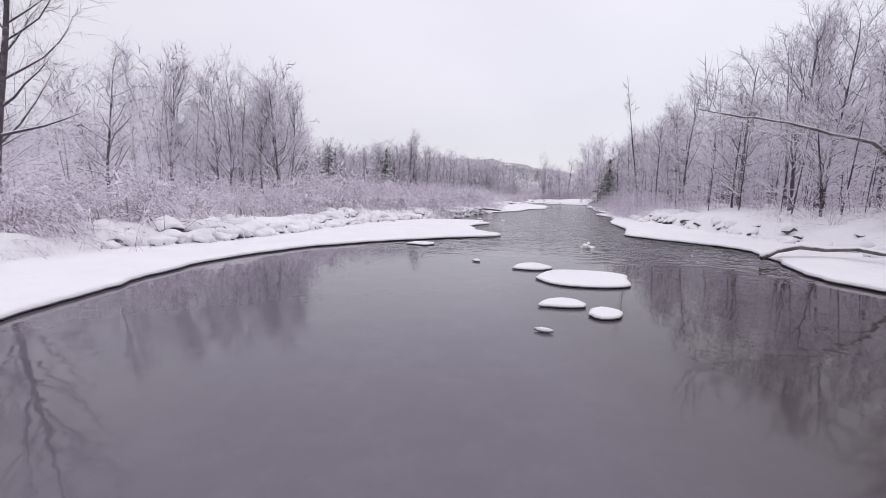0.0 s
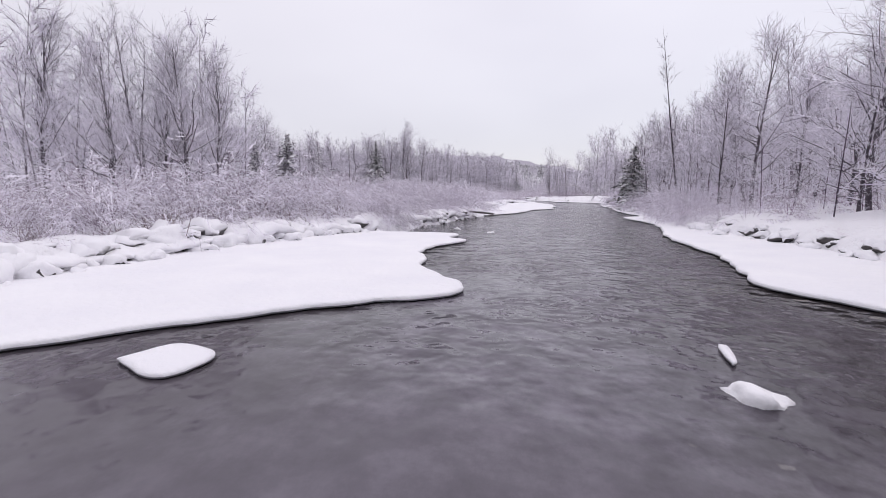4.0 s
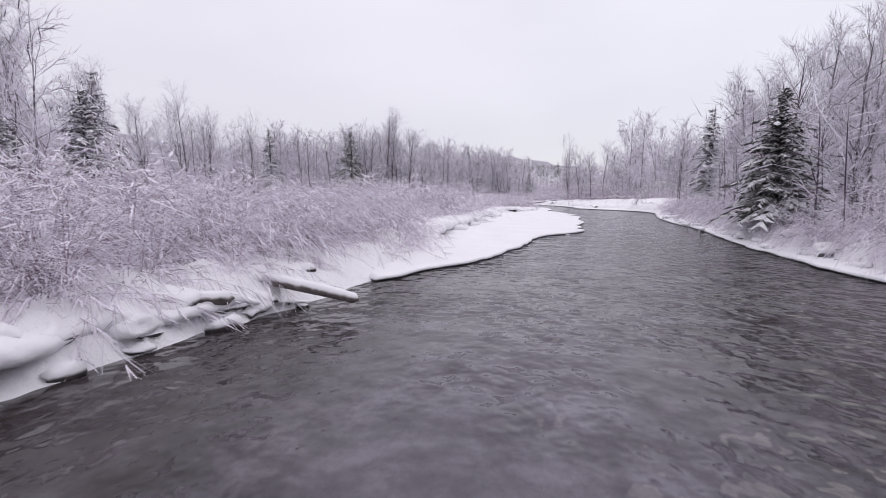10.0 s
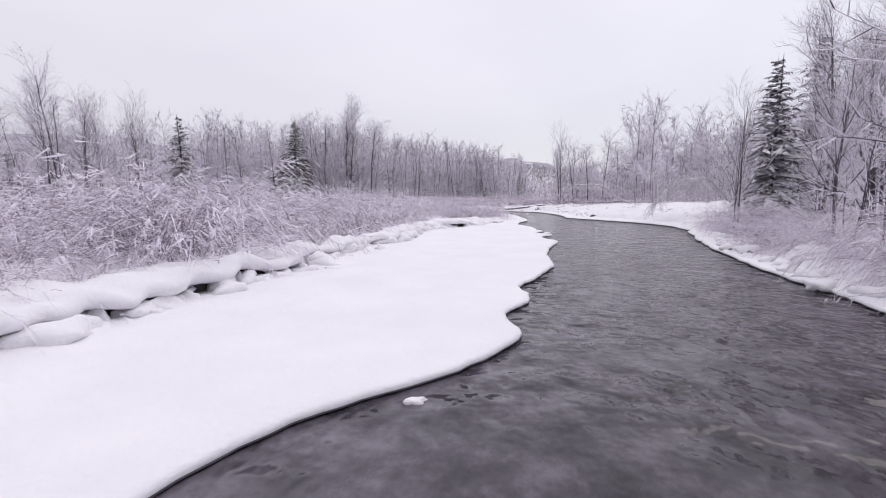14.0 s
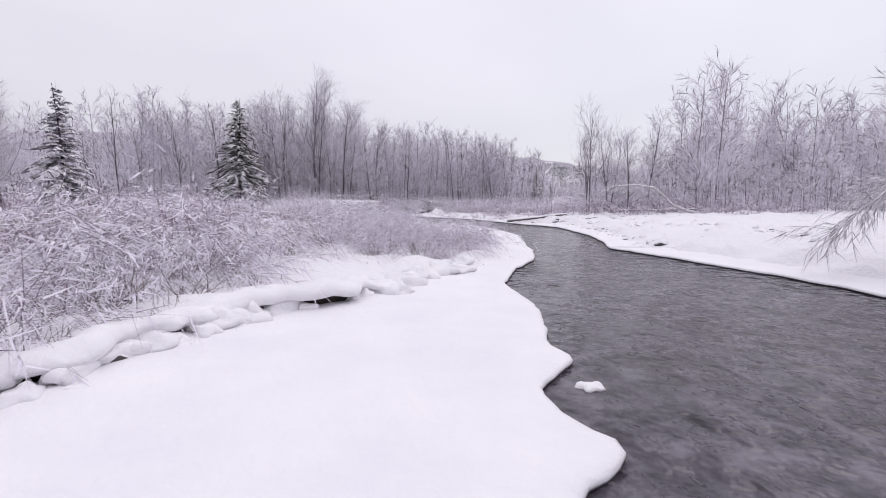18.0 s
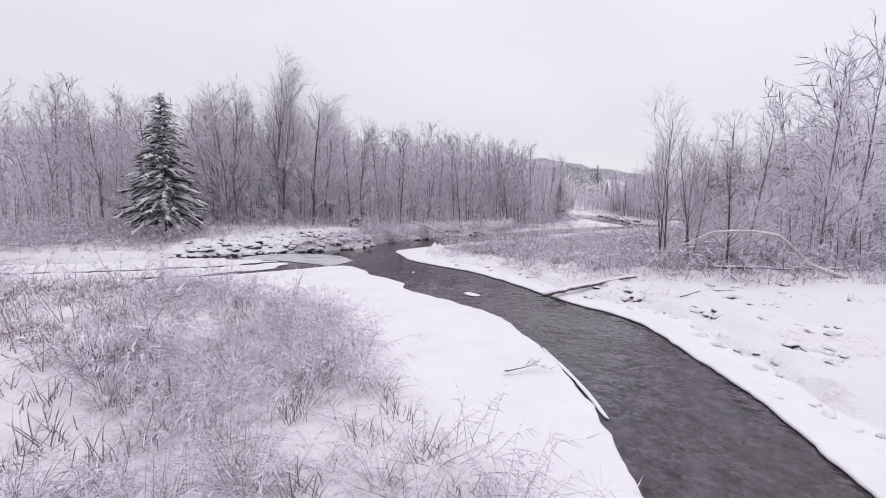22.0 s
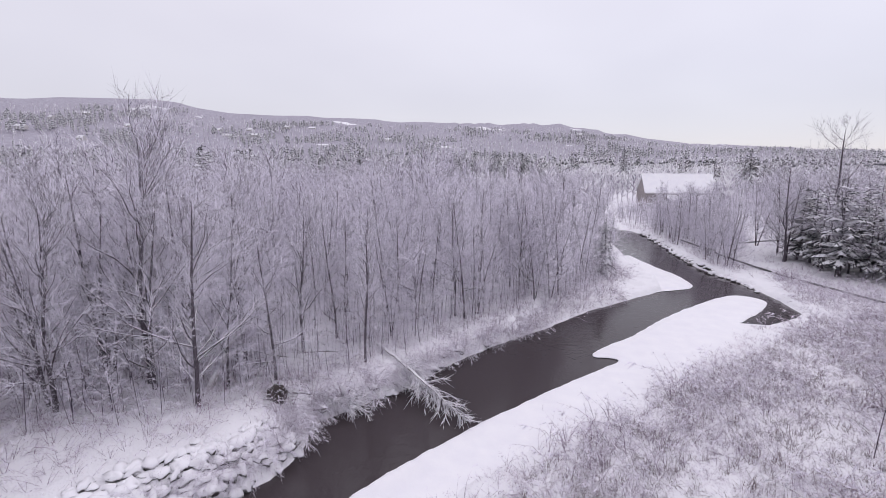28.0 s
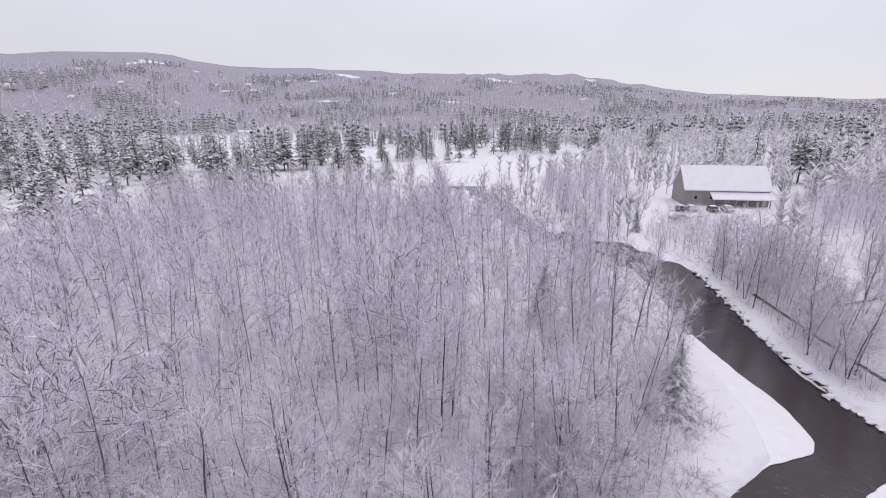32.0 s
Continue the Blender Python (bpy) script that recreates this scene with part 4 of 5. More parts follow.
for poly, count, gap, (h0, h1) in [(ROADSIDE, 26, 2.4, (8.0, 13.5)),
                                   ([(53, 178), (54, 166), (59, 158), (80, 150), (84, 186)], 26, 2.6, (9.0, 14.5)),
                                   ([(-200, 200), (-102, 205), (-92, 225), (-96, 300), (-140, 340), (-240, 320)], 78, 6.0, (12.0, 20.0)),
                                   ([(-60, 262), (-30, 255), (-20, 300), (-52, 300)], 9, 5.0, (8.0, 12.0)),
                                   ([(-150, 300), (-80, 290), (-60, 330), (-110, 380), (-160, 380)], 34, 5.0, (9.0, 14.0)),
                                   ([(-50, 345), (-20, 340), (-5, 370), (-40, 385)], 14, 4.0, (8.0, 13.0)),
                                   ([(0, 385), (45, 400), (50, 430), (5, 420)], 12, 4.0, (8.0, 13.0)),
                                   ([(-120, 420), (-30, 430), (-30, 460), (-130, 460)], 22, 5.0, (9.0, 14.0)),
                                   ([(85, 225), (130, 225), (130, 290), (90, 280)], 24, 4.0, (8.0, 13.0))]:
    for x, y in scatter(rng, poly, count, gap, 1.0):
        PINE[rng.integers(3)].put(x, y, rng.uniform(h0, h1), rng.uniform(0, 360))

for x, y, n in ((-87.6, 205.2, 1), (-86.9, 210.2, 1), (-82.4, 213.4, 1), (-82.4, 236.1, 2), (-79.3, 259.4, 3), (-51.3, 232.7, 1), (-56.1, 315.9, 5), (-47.4, 380.5, 3),
                (-75.6, 253.9, 1), (-85.9, 263.7, 1), (-83.8, 292.0, 2), (-81.0, 310.0, 2), (-80.0, 332.0, 2), (-63.7, 316.0, 1), (-54.0, 309.0, 1), (-56.0, 340.0, 2), (-45.0, 370.0, 1), (-39.6, 398.0, 2),
                (-22.0, 421.0, 4), (1.6, 395.0, 2), (-9.6, 446.0, 4), (20.0, 439.0, 5), (42.0, 372.0, 2), (117.0, 517.0, 5), (110.0, 300.0, 5), (130.0, 340.0, 5), (95.0, 330.0, 3),
                (1.0, 414.6, 5), (-23.6, 434.1, 5), (-96.6, 369.0, 5), (-87.8, 318.3, 4), (20.5, 452.7, 3), (8.7, 526.6, 3), (-70, 470, 5), (-120, 430, 5), (-30, 500, 4)):
    for _ in range(n):
        s = 0 if n == 1 else 5.0
        PINE[rng.integers(3)].put(x + rng.normal(0, s), y + rng.normal(0, s), rng.uniform(13.0, 20.0), rng.uniform(0, 360))

# saplings and understorey in the woods
def sapling(seed, H, limbs, twigs):
    r = np.random.default_rng(seed)
    t, snow = Tubes(), Tubes()
    line = bent(r, (0, 0, -0.2), (r.normal(0, 0.06), r.normal(0, 0.06), 1), H, 3, 0.06)
    t.add(line, [0.03, 0.026, 0.018, 0.0], 3)
    for k in range(limbs):
        o = along(line, 0.12 + 0.86 * (k + r.random()) / limbs)
        L = H * r.uniform(0.14, 0.40)
        b = bent(r, o, side_way(r, (0, 0, 1), r.uniform(0.6, 1.3)), L, 2, 0.18, 0.02)
        (snow if r.random() < 0.75 else t).add(b, [0.020, 0.017, 0.0], 3)
        for _ in range(twigs):
            q = along(b, r.uniform(0.2, 0.95))
            e = q + side_way(r, b[-1] - b[0], r.uniform(0.4, 1.0)) * L * r.uniform(0.3, 0.8)
            if r.random() < 0.72:
                snow.blade(q, e, 0.02, r)
            else:
                t.blade(q, e, 0.012, r)
    return t, snow


SAPS = [sapling(400 + k, 5.0, 13, 7) for k in range(5)]
places = []
for poly, count, lo, hi in [(WOODS[0][0], 560, 0.4, 1.2), (WOODS[5][0], 900, 0.5, 1.4), ([(-40, 121), (-6, 123), (2, 131), (10, 142), (22, 156), (26.5, 165), (26, 182), (-20, 170)], 1250, 0.3, 0.8), ([(-44, 116), (-6, 121.5), (2, 129), (10, 140), (22, 154), (20, 157), (8, 145), (-4, 131), (-44, 124)], 420, 0.3, 0.75), (WOODS[1][0], 50, 0.5, 1.0), (WOODS[3][0], 50, 0.5, 1.0), (WOODS[4][0], 110, 0.6, 1.3),
                            (WOODS[7][0], 150, 0.5, 1.2), ([(-60, 112), (-16, 117), (-6, 123), (-60, 124)], 160, 0.4, 1.0), ([(24, 108), (60, 102), (60, 126), (30, 126)], 260, 0.3, 1.0), (WOODS[10][0], 420, 0.4, 1.0), (WOODS[9][0], 80, 0.6, 1.3), (WOODS[11][0], 90, 0.6, 1.3)]:
    places += rows_for(rng, scatter(rng, poly, count, 0.7, 0.5), lo, hi)
stuff("saplings", SAPS, places, (M_TWIG, M_LOAD), "thicket of frosted saplings under the bare trees", "saplings")

# brush on the flood plain
BUSH_N = [bush(500 + k, 1.7, 54, 32, 1.15, -0.40, 0.0048, 4, 0.58) for k in range(3)]
BUSH_M = [bush(540 + k, 1.7, 14, 17, 1.15, -0.38, 0.0058, 3, 0.66) for k in range(5)]
BUSH_F = [bush(520 + k, 1.7, 11, 12, 1.1, -0.30, 0.0135, 2, 0.5) for k in range(5)]


def shrub_thing(shape, label):
    t = thing("shrub", label, "shrub", "brush along the banks")
    part("stem_clump", shape[0].mesh("stem_clump", M_BRUSH), None, t)
    part("crown", shape[1].mesh("crown", M_BRUSH), None, t)
    part("branch_snow", shape[2].mesh("branch_snow", M_LOAD), None, t, "white snow lying along the stems")
    return Kind(t, 1.7)


SHRUB = [shrub_thing(b, lab) for b, lab in zip(BUSH_N, ("arching leafless shrub bowed under snow", "tangled leafless shrub with frosted stems", "low leafless shrub half buried in snow"))]
# a hump of open snow behind the stones
OPEN = [(8.7, 72.6), (9.8, 72.3), (11, 74), (12.0, 76.5), (11.6, 78.6), (8.6, 79.6), (7.7, 77)]
STRIPS = [([(-12, 6), (-9.5, 6), (-9.2, 12.5), (-7, 16), (-6.5, 23), (-4, 27.2), (-.8, 28.3), (0, 32), (1.2, 36), (3, 41), (3.6, 46), (4.2, 52), (1, 56), (-3, 45), (-5, 34), (-9, 28), (-12, 20)], 75, (1.1, 1.9)),
          ([(8.4, 79.8), (11.8, 78.8), (13.6, 81.8), (13.8, 86), (10.8, 91), (8.5, 95), (4.5, 100), (0, 97), (5, 86)], 90, (1.0, 1.8)),
          ([(11.8, 26), (13.2, 33), (15.2, 40), (16.8, 50), (18.6, 57), (20.6, 63.6), (23, 68), (26, 68), (20, 52), (17, 38), (14, 26)], 22, (1.2, 2.0))]
for poly, count, (h0, h1) in STRIPS:
    for x, y in scatter(rng, poly, count, 0.7, 0.12):
        if y > 85 and noise.noise((x * 0.30 + 3.3, y * 0.30 - 3.3, 3.3)) < -0.17:
            continue
        SHRUB[rng.integers(3)].put(x, y, rng.uniform(h0, h1), rng.uniform(0, 360))
# shrubs that hang over the cut banks
for line, dx in ((BL2[:5], -1.2), (BL2[4:] + [(4.2, 42), (4.5, 46)], -1.7), (BR1[6:18], 0.75), (BLW[6:16], -0.7)):
    for x, y in resample(line, 0.75):
        x, y = x + dx + rng.normal(0, 0.25), y + rng.normal(0, 0.2)
        SHRUB[rng.integers(3)].put(x, y, rng.uniform(1.0, 1.75), rng.uniform(0, 360), max(height_at(x, y), 0.2))
places = []
for poly, count, lo, hi, gap in [
        ([(-16, 4), (-9, 4), (-7, 16), (-5, 24), (-1, 30), (1, 38), (3, 46), (3.5, 54), (5, 62), (7, 72), (9, 78), (2, 80), (-10, 60), (-12, 30)], 860, 0.6, 1.3, 0.6),
        ([(2, 55), (6.0, 56.5), (7.0, 63), (7.9, 69), (8.3, 72.5), (7.4, 77), (0, 77), (-4, 62)], 380, 0.75, 1.35, 0.4),
        ([(-9, 13), (-5.8, 20), (-4.2, 25), (-1, 28.6), (0.4, 33), (2.6, 40), (3.4, 46), (4.2, 53), (-1, 53), (-5, 40), (-9, 28)], 360, 0.7, 1.3, 0.45),
        ([(3.0, 42), (4.5, 43), (4.9, 50), (5.6, 54), (6.4, 58), (2.5, 58)], 130, 0.6, 1.15, 0.4),
        ([(21, 105.5), (24, 104), (40, 104), (46, 118), (34, 122), (24, 121), (15, 113.5)], 420, 0.45, 1.2, 0.45),
        ([(-40, 4), (-16, 4), (-12, 30), (-10, 60), (2, 80), (4, 94), (-30, 95), (-45, 80)], 440, 0.7, 1.5, 1.1),
        ([(7, 76), (11, 76), (13.4, 82), (13.2, 88), (8.5, 94.5), (4, 99.5), (-10, 97), (-4, 84)], 470, 0.45, 1.05, 0.4),
        ([(11.6, 0), (11.6, 26), (13, 33), (15.4, 42), (18.8, 57), (24, 70), (40, 80), (40, 0)], 620, 0.5, 1.2, 0.65),
        ([(9, 117.5), (14, 122), (25, 133), (36, 144), (42, 150), (46, 166), (60, 150), (58, 112), (30, 108), (22, 108), (16, 112)], 2900, 0.5, 1.2, 0.48),
        ([(8.5, 118.5), (14, 125.8), (25, 136), (36, 147), (30, 130), (24, 112), (18.5, 104.5), (15.5, 107.5), (12.5, 111.8), (9.5, 115)], 480, 0.55, 1.15, 0.5),
        ([(1, 122), (3, 127.4), (8.2, 134.6), (15.2, 142.6), (26, 154), (24, 155.5), (12, 144), (4, 135), (-2, 127)], 330, 0.55, 1.2, 0.5),
        ([(-26, 109), (-10, 115), (-3, 121), (0, 128), (-6, 130), (-20, 124), (-28, 118)], 480, 0.5, 1.1, 0.5),
        ([(-40, 103), (-26, 106.8), (-14.8, 109.2), (-11, 112.6), (-16, 119), (-40, 117)], 520, 0.6, 1.2, 0.55),
        ([(-60, 100), (-26, 108), (-10, 114.5), (-3, 121.5), (0, 129), (-4, 127), (-14, 121.5), (-60, 120)], 420, 0.4, 0.9, 0.6),
        ([(-60, 96), (-8, 97), (2, 99), (-4, 94), (-40, 85)], 120, 0.6, 1.1, 1.0),
        ([(2, 130), (10, 141), (22, 155), (27, 160), (28, 178), (24, 176), (20, 158), (8, 144), (0, 134)], 420, 0.4, 1.2, 0.5),
        ([(20.6, 99.5), (17.4, 102.8), (13.8, 109.2), (9.4, 113.4), (7.8, 117), (10, 121.3), (19, 129.8), (31, 142), (33, 140), (20, 124), (14, 113), (22, 106)], 150, 0.22, 0.55, 0.45),
        ([(41, 166), (44, 168), (43.5, 206), (36, 224), (41, 205)], 130, 0.4, 0.9, 0.6),
        ([(43, 164), (54, 150), (60, 160), (64, 232), (80, 252), (46, 252), (40, 222), (44, 200)], 420, 0.5, 1.1, 1.0)]:
    P = scatter(rng, poly, count, gap, 0.35)
    P = P[~inside(P, np.array(OPEN, float))]
    P = P[~((P[:, 1] > 28) & (P[:, 1] < 42) & (P[:, 0] < 9) & (seg_dist(P, RIVER) < 0.8))]
    P = P[seg_dist(P, BL3[2:12], False) > 0.95]
    if 70 < poly[0][1] < 80:
        P = P[(noise2(P, 0.30, 3.3) > -0.17) | (P[:, 1] < 85)]
    swell = 1 + 0.65 * noise2(P, 0.16, 5.5) + 0.35 * noise2(P, 0.45, 1.5)
    places += [(x, y, z, t, s * k) for (x, y, z, t, s), k in zip(rows_for(rng, P, lo, hi), swell)]
where = np.array([p[:2] for p in places])
near = (seg_dist(where, RIVER) < 6) & (where[:, 1] < 95)
stuff("brush", BUSH_M, [p for p, k in zip(places, near) if k], (M_BRUSH, M_BRUSH, M_LOAD), "fine snow-dusted brush leaning over the banks", "brush")
stuff("brush", BUSH_F, [p for p, k in zip(places, near) if not k], (M_BRUSH, M_BRUSH, M_LOAD), "snow-dusted brush covering the flood plain", "brush")
TUFTS = [tuft(600 + k, 0.75, 20) for k in range(3)]
places = []
for poly, count in [([(7.5, 60), (9.5, 71), (12, 76), (13.6, 80), (13.4, 88), (8.5, 94.5), (3, 99.5), (-12, 96), (-8, 70)], 520),
                    ([(9, 118), (25, 134), (42, 149), (50, 140), (30, 112), (18, 110)], 800),
                    ([(-12, 8), (-8.8, 10), (-6.6, 15), (-4.6, 24), (0, 30), (2.6, 40), (-4, 40), (-12, 26)], 160)]:
    P = scatter(rng, poly, count, 0.5, 0.9)
    places += rows_for(rng, P[~inside(P, np.array(OPEN, float))], 0.7, 1.5)
stuff("dead_grass", TUFTS, places, M_GRASS, "tufts of dead grass and weeds poking through snow", "grass")


# ---------------------------------------------------------------- far woods
def far_cone(seed):
    r = np.random.default_rng(seed)
    t = Tubes()
    for k in range(4):
        z = 0.12 + k * 0.22
        t.add([np.array((0, 0, z)), np.array((r.normal(0, .02), r.normal(0, .02), z + 0.34))], [0.21 * (1 - k * 0.21), 0.0], 6)
    t.add([np.array((0, 0, -0.1)), np.array((0, 0, 0.2))], [0.03, 0.03], 3)
    return t


def far_bare(seed):
    r = np.random.default_rng(seed)
    t = Tubes()
    t.add([np.array((0, 0, -0.1)), np.array((0, 0, 0.55)), np.array((0, 0, 0.95))], [0.016, 0.012, 0.0], 3)
    for _ in range(16):
        z, az, o = r.uniform(0.2, 0.8), r.uniform(0, 6.28), r.uniform(0.3, 1.0)
        d = np.array((math.cos(az) * math.sin(o), math.sin(az) * math.sin(o), math.cos(o))) * r.uniform(0.15, 0.36)
        t.add([np.array((0, 0, z)), np.array((0, 0, z)) + d], [0.04, 0.0], 3)
    return t


def far_places(rng, count, r0, r1, a0, a1, h0, h1, keep):
    rr = np.sqrt(rng.uniform(r0 * r0, r1 * r1, count * 8))
    aa = np.radians(rng.uniform(a0, a1, count * 8))
    P = np.column_stack([10 + rr * np.sin(aa), 120 + rr * np.cos(aa)])
    P = P[keep(P)][:count]
    return rows_for(rng, P, h0, h1)


FIELDS = [[(-150, 175), (-66, 182), (-62, 212), (-34, 240), (0, 240), (5, 262), (2, 300), (40, 330), (60, 380), (45, 450), (-150, 470)],
          [(40, 228), (84, 228), (84, 262), (40, 262)],
          [(-400, 380), (-210, 420), (-230, 520), (-420, 500)], [(120, 620), (220, 600), (240, 700), (130, 720)], [(-80, 520), (60, 540), (40, 640), (-100, 630)]]


def wooded(P):
    ok = ~inside(P, RIVER)
    for f in FIELDS:
        ok &= ~inside(P, np.array(f, float))
    for f in WOODS:
        ok &= ~inside(P, np.array(f[0], float))
    ok &= ~((P[:, 0] > -45) & (P[:, 0] < 62) & (P[:, 1] < 205))
    return ok


def copse(P):
    n = noise2(P, 0.011, 4.4) + 0.5 * noise2(P, 0.05, 2.2)
    return (n > 0.12) & ~inside(P, RIVER) & (P[:, 1] > 240)


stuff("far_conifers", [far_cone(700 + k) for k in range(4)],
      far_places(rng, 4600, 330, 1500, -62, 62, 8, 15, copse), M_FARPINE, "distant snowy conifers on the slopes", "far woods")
stuff("far_bare_woods", [far_bare(720 + k) for k in range(5)],
      far_places(rng, 700, 90, 420, -75, 5, 8, 12, wooded) + far_places(rng, 2000, 60, 420, 5, 75, 8, 12, wooded) + far_places(rng, 3600, 420, 1500, -62, 62, 9, 14, wooded), M_FARTWIG, "distant frosted bare woods", "far woods")


# ---------------------------------------------------------------- ice floes, stones, logs
for pts, lab in [([(1.52, 8.16), (1.82, 8.80), (2.10, 9.03), (2.83, 8.88), (3.30, 8.46), (3.06, 7.97), (2.95, 7.37), (2.33, 7.29), (1.71, 7.52)], "large snow-covered ice pan grounded in the shallows"),
                 ([(11.6, 102.75), (11.8, 103.1), (12.2, 102.75), (12.5, 102.35), (12.25, 102.05), (11.85, 102.3)], "small snow-covered ice pan drifting below the bend"),
                 ([(1.14, 6.07), (1.28, 6.34), (1.52, 6.49), (1.73, 6.39), (1.80, 6.05), (1.69, 5.96), (1.43, 5.97)], "oval snow-covered ice pan on dark water"),
                 ([(1.67, 5.61), (1.77, 5.84), (1.96, 5.97), (2.10, 5.80), (2.10, 5.62), (1.96, 5.43), (1.74, 5.40)], "small rounded ice pan under thick snow"),
                 ([(1.26, 9.26), (1.48, 9.82), (1.87, 9.98), (2.15, 9.28), (1.73, 9.02)], "thin snow-covered ice pan beside a larger one"),
                 ([(-1.23, 14.02), (-0.95, 14.55), (-0.3, 14.15), (-0.57, 13.5)], "ice pan just off the ice shelf"),
                 ([(0.53, 10.39), (0.63, 10.57), (0.75, 10.34), (0.64, 10.17)], "tiny cap of snow on a stone in the river"),
                 ([(0.88, 4.97), (0.95, 5.0), (1.07, 4.9), (1.06, 4.84), (0.95, 4.87)], "small sliver of snow-covered ice on the water"),
                 ([(15.68, 90.0), (15.47, 91.8), (14.74, 94.8), (14.66, 94.7), (15.36, 91.7), (15.60, 90.0)], "long sliver of ice split from the shelf by a dark crack"),
                 ([(4.2, 13.9), (4.27, 13.93), (4.44, 14.4), (4.38, 14.44)], "narrow snowy stick of driftwood in the riffle")]:
    ring_sheet("ice_pan", pts, lab, step=0.07, wob=0.02, grid=0.14, top=0.06, lift=0.012, swell=0.02, seed=20.0 + pts[0][1], category="ice pan")


def stone_form(seed, cap=False, fine=2):
    """An uneven stone, or the cushion of snow that lies on it, following its lumps."""
    r = np.random.default_rng(seed)
    off = Vector(r.uniform(-9, 9, 3))
    sq, ax, ay = r.uniform(0.55, 0.8), r.uniform(0.85, 1.4), r.uniform(0.75, 1.05)
    bm = bmesh.new()
    bmesh.ops.create_icosphere(bm, subdivisions=fine, radius=0.5)
    for v in bm.verts:
        z = v.co.z
        n = noise.noise(v.co * 2.6 + off) * 0.85 + noise.noise(v.co * 6.0 + off) * (0.1 if cap else 0.4)
        v.co *= 1 + n * (0.75 if cap else 1)
        v.co = Vector((v.co.x * ax, v.co.y * ay, v.co.z * sq))
        if cap:
            w = noise.noise(v.co * 3 + off) * 0.22
            out = min(max((z + 0.10 + w) / 0.12, 0.0), 1.0)
            v.co = v.co * (0.8 + 0.38 * out) + Vector((0, 0, 0.04 + 0.06 * out))
    return bm


def stone_thing(seed, label):
    """A boulder: dark stone under a rounded cushion of snow."""
    t = thing("boulder", label, "boulder", "snow-capped stones")
    part("stone", stone_form(seed), M_STONE, t)
    part("snow_cap", stone_form(seed, True, 3), M_SNOW, t, smooth=True)
    return Kind(t, 1.0)


def stone_tubes(seed):
    """The same forms, with snow lying on them, for joined heaps."""
    bm = stone_form(seed, False, 2)
    t = Tubes()
    bm.verts.index_update()
    t.v, t.f = [np.array([v.co[:] for v in bm.verts])], [tuple(v.index for v in f.verts) for f in bm.faces]
    t.n = len(bm.verts)
    bm.free()
    return t


STONES = [stone_thing(800 + k, lab) for k, lab in enumerate(("rounded boulder capped with fresh snow", "flat stone under a cushion of snow", "rough dark stone with a snow cap",
                                                             "low boulder half buried in snow", "angular stone with snow on top", "blocky stone with patchy snow", "tilted slab of rock under snow"))]
stone_rows = [(3.4, 27.48, .2, -.03), (2.19, 29.16, .22, -.03), (10.45, 51.2, .14, -.03), (3.98, 13.27, .3, -.05), (14.9, 70.0, .22, -.04), (8.0, 108.6, .2, -.04)]
r3 = np.random.default_rng(33)
for x, y, s, z in stone_rows:
    STONES[r3.integers(7)].put(x, y, s, r3.uniform(0, 360), z)
HEAP = []


def stone_line(line, step, lo, hi, jit, lift=0.0, heap=False):
    P = resample(line, step)
    P = P + r3.normal(0, jit, P.shape)
    for (x, y), z in zip(P, land(P)):
        s = r3.uniform(lo, hi)
        z = max(z, 0.08) + 0.04 * s + lift - (0.16 * s if 50 < y < 61 else 0.12 * s if 72 < y < 82 else 0.0)
        if heap:
            HEAP.append((x, y, z, r3.uniform(0, 6.28), s))
        else:
            STONES[r3.integers(7)].put(x, y, s, r3.uniform(0, 360), z, r3.uniform(-18, 18))


LEFT_A = [(-8.3, 11.5), (-6.9, 13.2), (-5.8, 15.6), (-5, 19.3), (-4.2, 22.5), (-3.2, 24.2), (-2.5, 26.0), (-.9, 27.2)]
LEFT_B = [(-.3, 28.4), (.3, 30.8), (1.0, 32.4), (1.6, 34.5), (2.4, 37), (3.3, 38.9)]
LEFT_C = [(5.5, 52.5), (6.2, 55.0), (6.8, 58.3), (7.3, 62.5), (8.1, 65), (8.5, 68.4), (9.1, 71.6), (10.4, 73.4), (11.8, 75.2), (12.7, 79)]
stone_line(LEFT_A, 0.36, 0.3, 0.85, 0.22)
stone_line([(x - 0.45, y + 0.15) for x, y in LEFT_A], 0.4, 0.4, 0.9, 0.2, 0.0, True)
stone_line([(x + 0.3, y - 0.1) for x, y in LEFT_A], 0.45, 0.16, 0.4, 0.18, 0.0, True)
stone_line(LEFT_B, 0.55, 0.2, 0.5, 0.12, -0.14)
stone_line(LEFT_B, 0.22, 0.15, 0.45, 0.2, -0.08, True)
stone_line([(x - 0.35, y + 0.1) for x, y in LEFT_B], 0.26, 0.25, 0.6, 0.2, -0.06, True)
stone_line(LEFT_C, 0.34, 0.28, 0.75, 0.18)
stone_line([(x - 0.45, y + 0.1) for x, y in LEFT_C], 0.36, 0.3, 0.85, 0.2, 0.0, True)
stone_line([(x + 0.3, y) for x, y in LEFT_C[:7]], 0.4, 0.15, 0.4, 0.2, 0.0, True)
stone_line([(14.9, 42), (15.9, 47.5), (16.8, 51), (17.6, 54), (18.4, 58.6), (19.6, 63.2), (21.3, 67.3)], 0.7, 0.2, 0.55, 0.2)
stone_line([(10.3, 5), (10.4, 13), (10.1, 18), (10.9, 24), (11.5, 28)], 0.9, 0.25, 0.6, 0.25)
stone_line([(10.6, 5), (10.7, 13), (10.4, 18), (11.2, 24), (11.8, 28)], 0.5, 0.2, 0.5, 0.3, 0.0, True)
